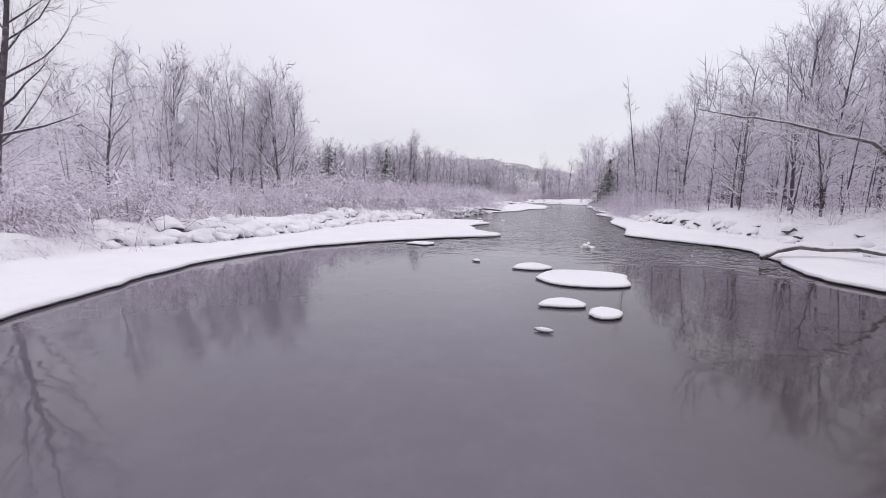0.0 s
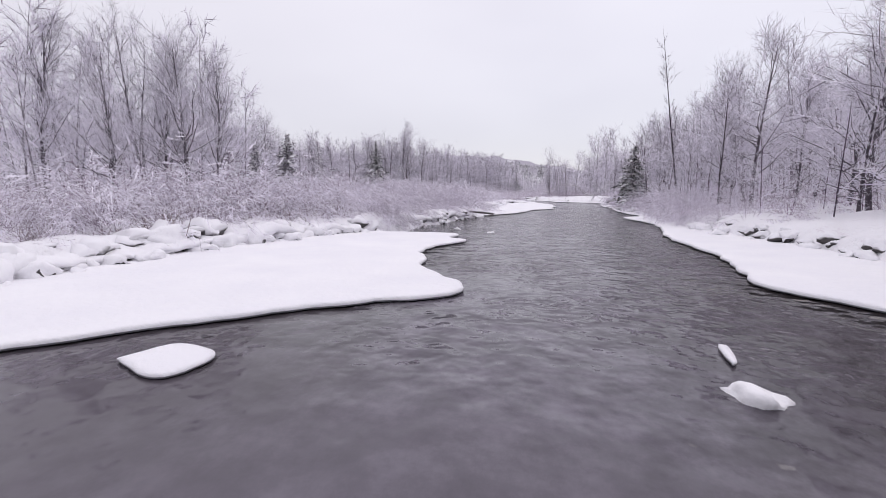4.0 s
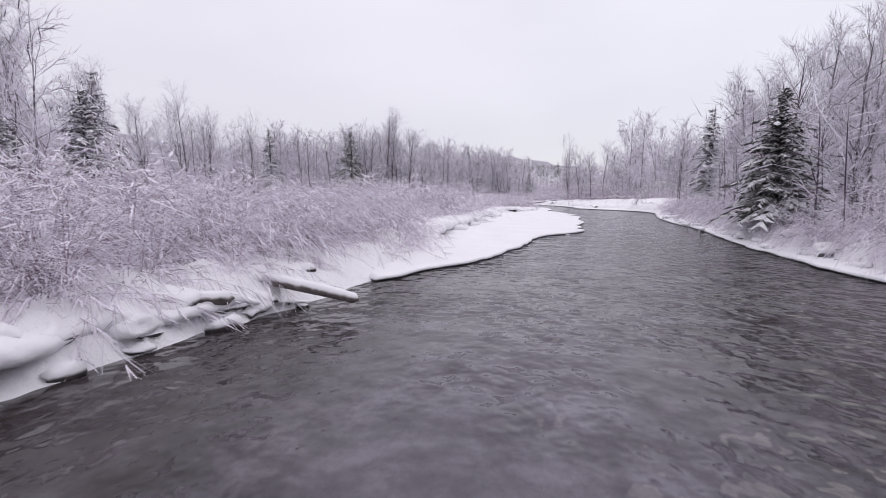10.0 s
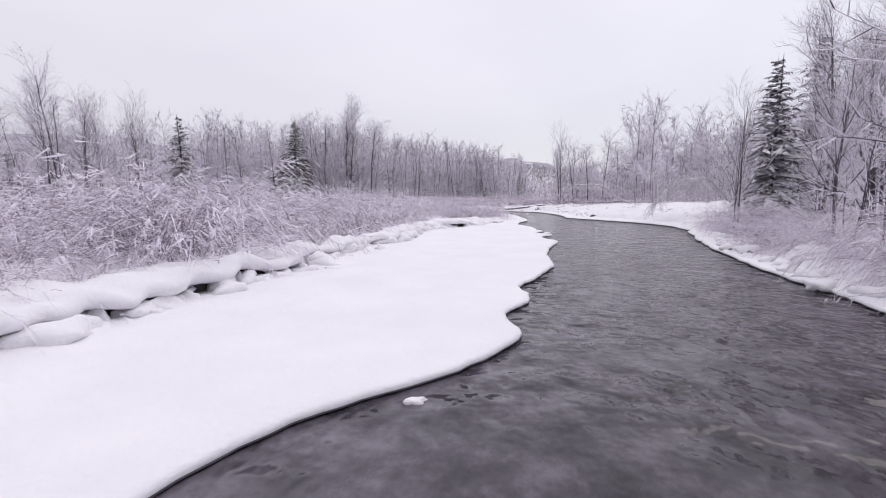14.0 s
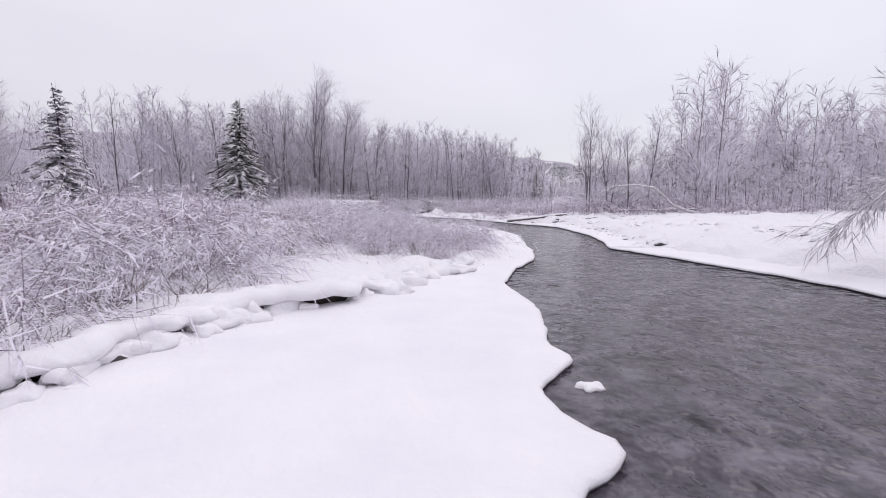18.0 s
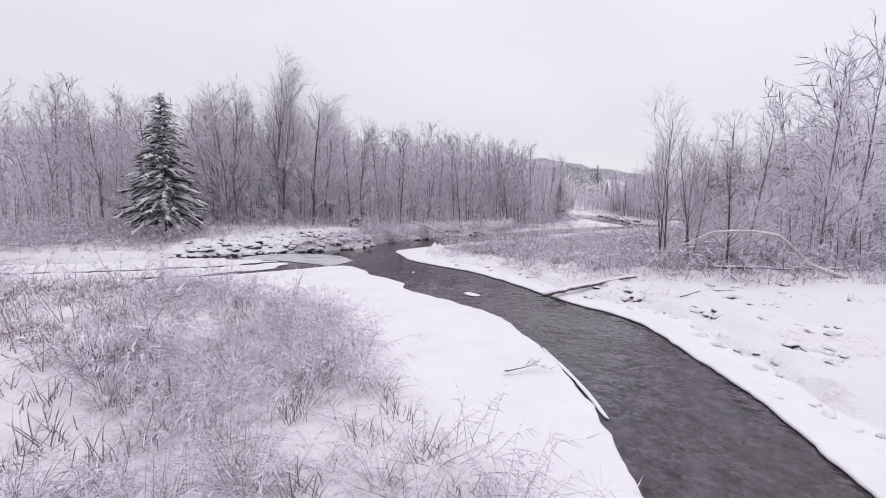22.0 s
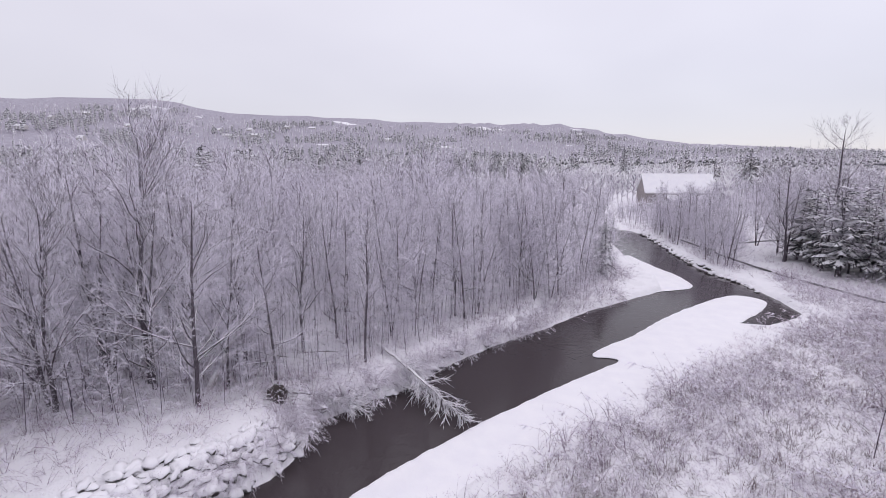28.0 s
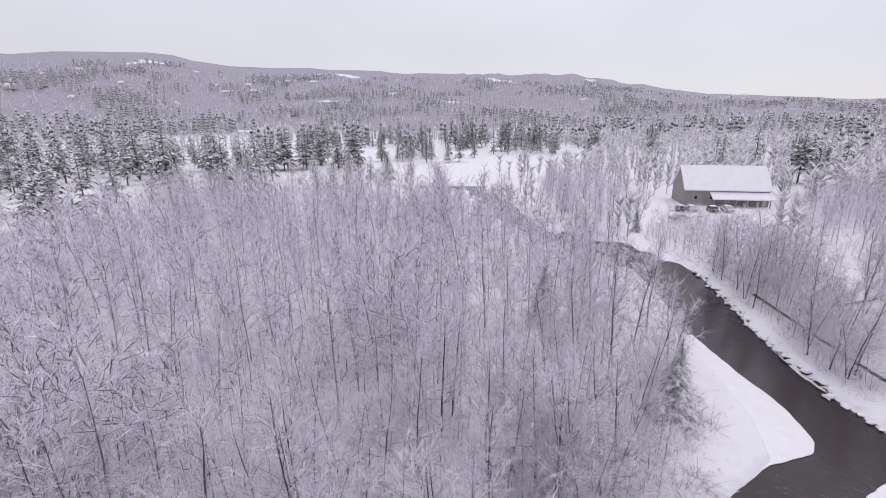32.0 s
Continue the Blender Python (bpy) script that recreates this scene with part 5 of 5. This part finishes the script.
for off in (0.0, 0.45, 0.9, 1.35, 1.8, 2.2):
    stone_line([(-10.5 - off * .4, 111.6 + off), (-7 - off * .4, 113.9 + off), (-4.6 - off * .5, 115.6 + off), (-2.2 - off * .6, 117.6 + off), (-.2 - off * .7, 119.7 + off * .8), (.9 - off * .8, 121.2 + off * .6), (1.3 - off, 123.2)], 0.42, 0.35, 0.85, 0.18, 0.0, True)
stone_line([(0.9, 126), (3.2, 128.2), (6, 131.4), (8.3, 135.5), (11.4, 139.4)], 0.7, 0.3, 0.8, 0.25, 0.0, True)
stone_line([(41.6, 160), (39.6, 171.5), (39.5, 183), (40.3, 190), (40.3, 204)], 0.9, 0.4, 1.0, 0.25, 0.0, True)
# small lumps along the gravel bar, on the inside bar and on the ice sheet
BAR = [(20.5, 85), (21, 98), (17.5, 103.5), (24, 108), (29, 104), (29, 92), (27, 83)]
P = scatter(r3, BAR, 420, 0.3, 0.15)
P = P[noise2(P, 0.45, 8.8) > -0.1]
HEAP += [(x, y, z + 0.02, r3.uniform(0, 6.28), r3.uniform(0.12, 0.48)) for (x, y), z in zip(P, land(P) + 0.04)]
stone_line(BR2[:10], 0.5, 0.15, 0.42, 0.3, 0.0, True)
for poly, n in (([(12.5, 96), (8, 101), (5, 104), (6.5, 100), (10.5, 95)], 24), ([(-5, 104), (-14, 104.5), (-10, 108.5), (-3, 108)], 26)):
    HEAP += [(x, y, 0.17, r3.uniform(0, 6.28), r3.uniform(0.12, 0.4)) for x, y in scatter(r3, poly, n, 0.4, -5.0)]
stuff("small_stones", [stone_tubes(850 + k) for k in range(8)], HEAP, M_RIPRAP, "snow-covered stones heaped along the banks", "stones", True)


def snow_bank(line, label, seed, lip=0.28, high=0.5):
    """The rounded lip of deep snow along a cut bank, scalloped and undercut, with dark earth and stones under it."""
    c = resample(line, 0.13)
    t = np.gradient(c, axis=0)
    n = np.column_stack([t[:, 1], -t[:, 0]]) / (np.hypot(*t.T)[:, None] + 1e-9)
    u = np.cumsum(np.hypot(*t.T))
    wave = np.array([noise.noise((v * 0.75, seed, 0.5)) + 0.6 * noise.noise((v * 2.1, seed, 3.5)) for v in u])
    rise = np.array([noise.noise((v * 0.6, seed + 5, 0.5)) + 0.5 * noise.noise((v * 1.7, seed, 8.5)) for v in u])
    h = high + 0.22 * rise
    out = lip * (0.4 + 1.5 * wave)
    end = np.clip(np.minimum(u - u[0], u[-1] - u) / 1.2, 0.05, 1)
    prof = ((-1.7, 0.0, -0.10), (-1.2, 0.0, 0.06), (-0.75, 0.15, 0.14), (-0.38, 0.5, 0.95), (-0.12, 0.85, 1.0), (0.06, 1.0, 0.88), (0.12, 1.0, 0.66), (0.06, 1.0, 0.50), (-0.10, 1.0, 0.44), (-0.22, 0.9, 0.40), (-0.26, 0.9, 0.0))
    rows = []
    for k, (a, b, z) in enumerate(prof):
        P = c + n * (a + b * out)[:, None]
        bump = noise2(P, 1.2, seed + 2) * 0.12 + noise2(P, 2.6, seed + 4) * 0.13
        base = np.maximum(land(P), 0.08)
        if k < 3:
            zz = base + z + bump
        else:
            zz = 0.06 + z * np.maximum(h + bump, 0.16)
            zz = zz * end + (1 - end) * 0.02
        rows.append(np.column_stack([P, zz]))
    m, w = len(c), len(prof)
    i = np.arange(w * m).reshape(w, m)
    f = np.stack([i[:-1, :-1], i[1:, :-1], i[1:, 1:], i[:-1, 1:]], -1)
    v = np.concatenate(rows)
    b = thing("snow_bank", label, "snow bank", "snow banks")
    part("snow_cover", mesh_from("snow_cover", v, f[:8].reshape(-1, 4), M_SNOW, True), None, b)
    part("cut_earth", mesh_from("cut_earth", v, f[8:].reshape(-1, 4), M_EARTH, True), None, b, "dark wet earth under the snow lip")


snow_bank([(4.75, 47.5), (5.05, 50.5)] + LEFT_C[:9], "deep lip of snow undercut along the inside bank", 3.0)
snow_bank(LEFT_A, "lumpy snow bank over stones behind the ice shelf", 6.0, 0.2, 0.42)
snow_bank(LEFT_B, "snow-laden cut bank dropping to the water", 9.0, 0.22, 0.42)


def log_mesh(seed, pts, r0, r1, twigs, tl, material, tr=0.02, down=-0.3):
    """A fallen or leaning stem with its remaining branches."""
    r = np.random.default_rng(seed)
    stem, fine = Tubes(), Tubes()
    line = resample([p[:2] for p in pts], 0.4)
    u = np.linspace(0, 1, len(line))
    z = np.interp(u, np.linspace(0, 1, len(pts)), [p[2] for p in pts])
    line = [np.array((x, y, zz)) + r.normal(0, 0.02, 3) for (x, y), zz in zip(line, z)]
    rad = [q * r.uniform(0.88, 1.12) for q in np.linspace(r0, max(r1, 0.004), len(line))]
    a, b = line[0] - (line[1] - line[0]) * 0.12, line[-1] + (line[-1] - line[-2]) * 0.18
    stem.add([a, *line, b], [0.01, *rad, 0.0], 8)
    for _ in range(twigs):
        o = along(line, r.uniform(0.25, 0.99))
        L = tl * r.uniform(0.4, 1.1)
        b = bent(r, o, side_way(r, line[-1] - line[0], r.uniform(0.5, 1.0)), L, 2, 0.15, down)
        fine.add(b, [tr, tr * 0.8, 0.0], 3)
        for _ in range(10):
            q = along(b, r.uniform(0.2, 0.95))
            fine.blade(q, q + side_way(r, b[-1] - b[0], 0.6) * L * r.uniform(0.25, 0.6) + np.array((0, 0, down * 0.2)), tr * 0.8, r)
    return stem, fine


def log_thing(name, label, category, seed, pts, r0, r1, twigs=0, tl=1.0, material=None, tr=0.02, down=-0.3, twig=None):
    stem, fine = log_mesh(seed, pts, r0, r1, twigs, tl, material, tr, down)
    t = thing(name, label, category)
    part("stem", stem.mesh("stem", material or M_LOG, True), None, t)
    if twigs:
        part("crown", fine.mesh("crown", twig or M_FROST), None, t)
    return t


M_LOG = snowed("weathered_log", (0.09, 0.078, 0.075), (0.24, 0.21, 0.205), 0.0, 0.4, 5.0)
log_thing("fallen_log", "snow-covered log lying along the cut bank", "log", 1, [(1.0, 36.3, .42), (1.9, 36.9, .42), (2.9, 37.5, .38)], 0.16, 0.11)
log_thing("fallen_log", "broken snow-topped log jutting over the water", "log", 2, [(2.0, 38.9, .5), (3.2, 38.5, .42), (4.5, 37.9, .30)], 0.14, 0.075)
log_thing("fallen_log", "curved bare log on the edge of the ice", "log", 4, [(6.9, 10.2, .14), (7.8, 10.9, .32), (8.8, 10.3, .35), (9.4, 9.4, .3)], 0.09, 0.05)
log_thing("fallen_log", "snow-covered log lying down the gravel bar", "log", 5, [(15.5, 101.9, .30), (17.4, 103.6, .48), (20.7, 105.6, .72)], 0.15, 0.10)
log_thing("fallen_tree", "fallen tree with its frosted branches trailing in the river", "tree", 6, [(2.8, 133.5, 1.9), (4.5, 132.0, 1.5), (7.5, 129.2, .9), (9.9, 127.1, .15)], 0.11, 0.03, 110, 2.0, M_LOG, 0.028, -0.3)
log_thing("fallen_tree", "fallen tree with frosted branches in the water", "tree", 7, [(-3.4, 130.6, 1.9), (0.5, 130.4, 1.6), (3.6, 130.3, 1.0), (6.1, 130.2, .2)], 0.11, 0.04, 95, 1.8, M_LOG, 0.028, -0.3)
log_thing("fallen_tree", "toppled shrubby tree hanging off the bank", "tree", 8, [(-0.8, 126.4, 1.6), (1.4, 127.2, 1.0), (3.6, 127.3, .15)], 0.10, 0.03, 90, 1.6, M_LOG, 0.026, -0.28)
log_thing("fallen_log", "snowy log across the forest floor", "log", 9, [(-4.0, 131.0, 1.75), (-2.0, 131.4, 1.8), (0.5, 132.3, 1.75)], 0.09, 0.06)
log_thing("broken_trunk", "pale split trunk leaning in the woods", "log", 10, [(-5.2, 125.5, 1.6), (-5.0, 126.8, 3.0), (-4.8, 128.0, 4.3)], 0.22, 0.08, 0, 1, M_BIRCH)
log_thing("leaning_tree", "slim leaning tree with few short branches", "tree", 11, [(17.0, 41.0, .6), (16.6, 41.0, 4.0), (16.1, 41.0, 7.5), (15.5, 41.0, 11.3)], 0.07, 0.012, 44, 1.0, M_BARK, 0.008, 0.15, M_TWIG)
log_thing("overhanging_tree", "leaning tree with a snow-lined limb reaching over the river", "tree", 12, [(15.2, 14.2, 1.0), (13.2, 14.1, 3.1), (10.8, 14.2, 3.7), (7.6, 14.5, 4.1)], 0.085, 0.015, 46, 1.8, M_LOG, 0.012, -0.05)
log_thing("bowed_birch", "bowed birch bent to the ground by snow", "birch", 13, [(31.6, 106.4, .8), (30.4, 106.5, 1.4), (27.5, 106.5, 2.95), (26, 106.5, 3.2), (24.0, 106.5, 3.1), (22.4, 106.6, 2.3), (21.6, 106.8, 1.3)], 0.13, 0.03, 70, 1.1, M_BIRCH, 0.014, -0.5)
log_thing("bowed_birch", "leaning birch with drooping frosted twigs", "birch", 14, [(30.5, 112, .6), (27.9, 112, 2.3), (25.4, 112.2, 3.9), (23.1, 112.4, 5.0)], 0.08, 0.012, 30, 0.9, M_BIRCH, 0.014, -0.3)
log_thing("bowed_birch", "thin leaning birch among brush", "birch", 15, [(26.4, 118, .5), (24.4, 118, 2.2), (22.6, 118, 3.4), (21.4, 118, 4.2)], 0.07, 0.012, 26, 0.8, M_BIRCH, 0.014, -0.3)
log_thing("bowed_birch", "snow-bent sapling arching over the bank", "birch", 16, [(29.0, 79.5, 1.0), (26.8, 79.0, 2.9), (24.6, 78.4, 2.8), (23.0, 78.0, 1.2)], 0.08, 0.02, 130, 1.3, M_BIRCH, 0.014, -0.5)
log_thing("fallen_log", "long snow-covered log in front of the birches", "log", 17, [(25.9, 108.3, .95), (29, 108.0, 1.0), (32.4, 107.9, 1.1)], 0.11, 0.06)
log_thing("bare_limb", "forked bare branch frozen into the ice", "branch", 18, [(13.5, 92.1, .22), (13.9, 92.4, .34), (14.3, 92.5, .24)], 0.04, 0.01, 5, 0.5, M_BARK, 0.015, 0.0)
log_thing("bare_limb", "dead branch lying on the snow of the bar", "branch", 19, [(21.5, 101.5, .5), (22.8, 102.6, .62), (24.4, 102.9, .6)], 0.04, 0.012, 6, 0.6, M_BARK, 0.015, 0.0)


def root_plate():
    r = np.random.default_rng(77)
    t = thing("root_plate", "upturned root plate of a fallen tree, dark with soil", "tree roots")
    bm = bmesh.new()
    bmesh.ops.create_icosphere(bm, subdivisions=3, radius=0.62)
    for v in bm.verts:
        v.co *= 1 + 0.35 * noise.noise(v.co * 3.0)
        v.co.y *= 0.5
    bmesh.ops.translate(bm, vec=(-0.9, 125.6, 1.75), verts=bm.verts)
    part("soil_mass", bm, M_EARTH, t, smooth=True)
    rt = Tubes()
    for _ in range(34):
        d = unit(r.normal(0, 1, 3) * (1, 0.5, 1))
        o = np.array((-0.9, 125.6, 1.75)) + d * 0.4
        rt.add(bent(r, o, d, r.uniform(0.4, 1.0), 3, 0.3), [0.045, 0.03, 0.02, 0.0], 4)
    part("roots", rt.mesh("roots", M_BARK), None, t)


root_plate()


# ---------------------------------------------------------------- road, barn, cars, houses
def strip(name, line, width, lift, material, label, category):
    c = resample(line, 1.0)
    t = np.gradient(c, axis=0)
    n = np.column_stack([-t[:, 1], t[:, 0]]) / np.hypot(*t.T)[:, None]
    off = np.linspace(-width / 2, width / 2, 5)
    P = np.concatenate([c + n * o for o in off])
    z = land(P) + lift
    z[:len(c)] -= 0.12
    z[-len(c):] -= 0.12
    k = len(c)
    i = np.arange(5 * k).reshape(5, k)
    f = np.stack([i[:-1, :-1], i[:-1, 1:], i[1:, 1:], i[1:, :-1]], -1).reshape(-1, 4)
    return tagged(new(name, mesh_from(name, np.column_stack([P, z]), f, material, True)), label, category, kind="structure")


M_ASPHALT = plain("wet_asphalt", (0.03, 0.028, 0.03), (0.07, 0.066, 0.07), 2.0, 0.55)
M_WALL = plain("weathered_boards", (0.22, 0.19, 0.19), (0.36, 0.33, 0.33), 2.5, 0.85)
M_PALE = plain("pale_siding", (0.45, 0.43, 0.43), (0.62, 0.60, 0.60), 2.0, 0.8)
M_GLASS = plain("dark_glass", (0.02, 0.02, 0.024), (0.035, 0.035, 0.04), 1.0, 0.12)
M_RUBBER = plain("black_rubber", (0.012, 0.012, 0.012), (0.03, 0.03, 0.03), 6.0, 0.9)
ROAD = [(43.9, 192), (44.6, 183), (45.1, 174), (46.0, 168), (47.2, 163), (49.2, 156.5), (51, 151), (54, 144), (60, 134), (70, 122), (90, 105)]
strip("road", [(x + 1.9, y + 0.6) for x, y in ROAD], 4.4, 0.16, M_SNOW, "snow-packed road beside the river", "road")
strip("road_edge", ROAD, 0.55, 0.2, M_ASPHALT, "strip of wet bare asphalt along the road's edge", "road")
strip("path", [(46.5, 185.5), (50, 187.5), (56, 190.5), (62, 193.5)], 0.7, 0.18, M_ASPHALT, "bare dark track branching off the road", "path")


def box(bm, x0, x1, y0, y1, z0, z1):
    m = Matrix.Translation(((x0 + x1) / 2, (y0 + y1) / 2, (z0 + z1) / 2)) @ Matrix.Diagonal((x1 - x0, y1 - y0, z1 - z0, 1))
    return bmesh.ops.create_cube(bm, size=1.0, matrix=m)["verts"]


def box_part(name, parent, material, dims, label="", bevel=0.0):
    bm = bmesh.new()
    box(bm, *dims)
    if bevel:
        bmesh.ops.bevel(bm, geom=bm.edges[:], offset=bevel, segments=2, affect='EDGES')
    return part(name, bm, material, parent, label)


def slab(bm, a, b, c, d, t):
    """A slab over four corners, t thick."""
    top = [bm.verts.new(p) for p in (a, b, c, d)]
    low = [bm.verts.new((p[0], p[1], p[2] - t)) for p in (a, b, c, d)]
    bm.faces.new(top)
    bm.faces.new(low[::-1])
    for k in range(4):
        bm.faces.new((top[k], low[k], low[(k + 1) % 4], top[(k + 1) % 4]))


def house(name, label, category, m, w, d, h, ridge, wall, windows=3, lean=0.0):
    """A gabled building: walls, two roof slopes under snow, windows, a door, a chimney or a lean-to."""
    t = thing(name, label, category, at=m)
    bm = bmesh.new()
    pts = [(-w / 2, -d / 2), (w / 2, -d / 2), (w / 2, d / 2), (-w / 2, d / 2)]
    lo = [bm.verts.new((x, y, -0.8)) for x, y in pts]
    hi = [bm.verts.new((x, y, h)) for x, y in pts]
    rl, rr = bm.verts.new((-w / 2, 0, ridge - 0.15)), bm.verts.new((w / 2, 0, ridge - 0.15))
    bm.faces.new((lo[0], lo[1], hi[1], hi[0]))
    bm.faces.new((lo[2], lo[3], hi[3], hi[2]))
    bm.faces.new((lo[1], lo[2], hi[2], rr, hi[1]))
    bm.faces.new((lo[3], lo[0], hi[0], rl, hi[3]))
    part("wall", bm, wall, t)
    e, o = 0.45, 0.35 * (ridge - h) / (d / 2)
    for s in (-1, 1):
        bm = bmesh.new()
        slab(bm, (-w / 2 - e, s * (d / 2 + 0.35), h - o + 0.2), (w / 2 + e, s * (d / 2 + 0.35), h - o + 0.2), (w / 2 + e, 0, ridge + 0.22), (-w / 2 - e, 0, ridge + 0.22), 0.28)
        bmesh.ops.recalc_face_normals(bm, faces=bm.faces)
        part("roof", bm, M_SNOW, t, "roof slope under smooth snow")
    for k in range(windows):
        x = -w / 2 + w * (k + 0.7) / (windows + 0.4)
        f = box_part("window", t, M_PALE, (x - 0.5, x + 0.5, -d / 2 - 0.05, -d / 2 + 0.05, h * 0.38, h * 0.38 + 1.1))
        box_part("pane", f, M_GLASS, (x - 0.4, x + 0.4, -d / 2 - 0.07, -d / 2 - 0.04, h * 0.38 + 0.1, h * 0.38 + 1.0))
    box_part("door", t, M_PALE, (w / 2 - 1.6, w / 2 - 0.7, -d / 2 - 0.06, -d / 2 + 0.05, 0.0, 2.0))
    if lean:
        bm = bmesh.new()
        slab(bm, (-w / 2 + 6, -d / 2 - lean, h - 2.1), (w / 2 + 0.3, -d / 2 - lean, h - 2.1), (w / 2 + 0.3, -d / 2 - 0.05, h - 0.75), (-w / 2 + 6, -d / 2 - 0.05, h - 0.75), 0.3)
        bmesh.ops.recalc_face_normals(bm, faces=bm.faces)
        part("lean_to_roof", bm, M_SNOW, t, "lower lean-to roof under snow")
        for k in range(6):
            x = -w / 2 + 6.4 + k * (w - 6.6) / 5.2
            box_part("post", t, M_WALL, (x - 0.1, x + 0.1, -d / 2 - lean + 0.15, -d / 2 - lean + 0.35, -0.6, h - 2.35))
    else:
        box_part("chimney", t, M_STONE, (w * 0.2, w * 0.2 + 0.7, 0.3, 1.0, h, ridge + 0.9))
    return t


house("barn", "long barn with a broad snow-covered roof and lean-to", "barn", pose(65.6, 262.0, height_at(65.6, 262), 0, 0, 0), 20.6, 10.6, 4.5, 9.9, M_WALL, 5, 2.6)


def car_shape(label, paint):
    t = thing("car", label, "car", "cars parked at the barn")
    bm = bmesh.new()
    prof = [(-2.1, .35), (-2.1, .85), (-1.75, .95), (-1.2, 1.0), (-.75, 1.42), (.75, 1.45), (1.45, 1.0), (2.05, .85), (2.1, .35)]
    a = [bm.verts.new((x, -.85, z)) for x, z in prof]
    b = [bm.verts.new((x, .85, z)) for x, z in prof]
    bm.faces.new(a)
    bm.faces.new(b[::-1])
    for k in range(len(prof)):
        j = (k + 1) % len(prof)
        bm.faces.new((a[k], b[k], b[j], a[j]))
    bmesh.ops.recalc_face_normals(bm, faces=bm.faces)
    bmesh.ops.bevel(bm, geom=bm.edges[:], offset=0.06, segments=2, affect='EDGES')
    part("body", bm, paint, t)
    for s in (-1, 1):
        bm = bmesh.new()
        v = [bm.verts.new((x, s * 0.862, z)) for x, z in ((-1.05, 1.02), (-.7, 1.36), (.7, 1.38), (1.2, 1.02))]
        bm.faces.new(v)
        bmesh.ops.solidify(bm, geom=bm.faces[:], thickness=0.02)
        part("side_window", bm, M_GLASS, t)
        for x in (-1.3, 1.35):
            bm = bmesh.new()
            bmesh.ops.create_cone(bm, cap_ends=True, segments=16, radius1=.33, radius2=.33, depth=.22, matrix=Matrix.Translation((x, s * .8, .33)) @ Matrix.Rotation(radians(90), 4, 'X'))
            wheel = part("wheel", bm, M_RUBBER, t)
            bm = bmesh.new()
            bmesh.ops.create_cone(bm, cap_ends=True, segments=12, radius1=.19, radius2=.17, depth=.03, matrix=Matrix.Translation((x, s * .92, .33)) @ Matrix.Rotation(radians(90), 4, 'X'))
            part("rim", bm, M_PALE, wheel)
    bm = bmesh.new()
    box(bm, -.8, .8, -.72, .72, 1.44, 1.56)
    bmesh.ops.bevel(bm, geom=bm.edges[:], offset=0.05, segments=2, affect='EDGES')
    part("roof_snow", bm, M_SNOW, t, "slab of snow on the car's roof")
    return t


CAR1 = Kind(car_shape("dark parked car with snow on its roof", plain("dark_paint", (0.03, 0.03, 0.035), (0.05, 0.05, 0.055), 1, .3)), 1.0)
CAR2 = Kind(car_shape("light parked car with snow on its roof", plain("light_paint", (0.4, 0.4, 0.42), (0.5, 0.5, 0.52), 1, .3)), 1.0)
for k, x, y, r in ((CAR1, 51.8, 249, 80), (CAR2, 54.6, 249.2, 95), (CAR1, 59.5, 249, 88), (CAR2, 63.2, 249.5, 92), (CAR2, 48.4, 238.5, 10)):
    k.put(x, y, 1.0, r)
for k, (x, y, w, d, turn, wall) in enumerate([(-931, 1071, 16, 9, 20, M_PALE), (-652, 1135, 13, 8, -10, M_PALE), (-613, 1195, 13, 8, 15, M_PALE), (-580, 1051, 22, 9, 5, M_PALE), (-545, 1099, 20, 9, 12, M_PALE),
                                              (-575, 1319, 13, 8, 0, M_PALE), (-514, 1340, 18, 9, 10, M_PALE), (-670, 787, 15, 8, -15, M_PALE), (-266, 1189, 14, 8, 25, M_PALE), (69, 500, 13, 8, 8, M_PALE),
                                              (-835, 836, 18, 9, 5, M_PALE), (-920, 975, 14, 8, -20, M_PALE), (210, 1494, 14, 8, 0, M_PALE), (296, 801, 13, 8, 10, M_PALE), (360, 882, 13, 8, -10, M_PALE), (-741, 967, 12, 8, 0, M_PALE),
                                              (98, 202, 12, 8, 20, M_PALE)]):
    tagged(house("house", "distant gabled house with snow on its roof", "house", pose(x, y, height_at(x, y), 0, 0, turn), w, d, 4.4, 8.0, wall, 3), group="houses on the slopes")
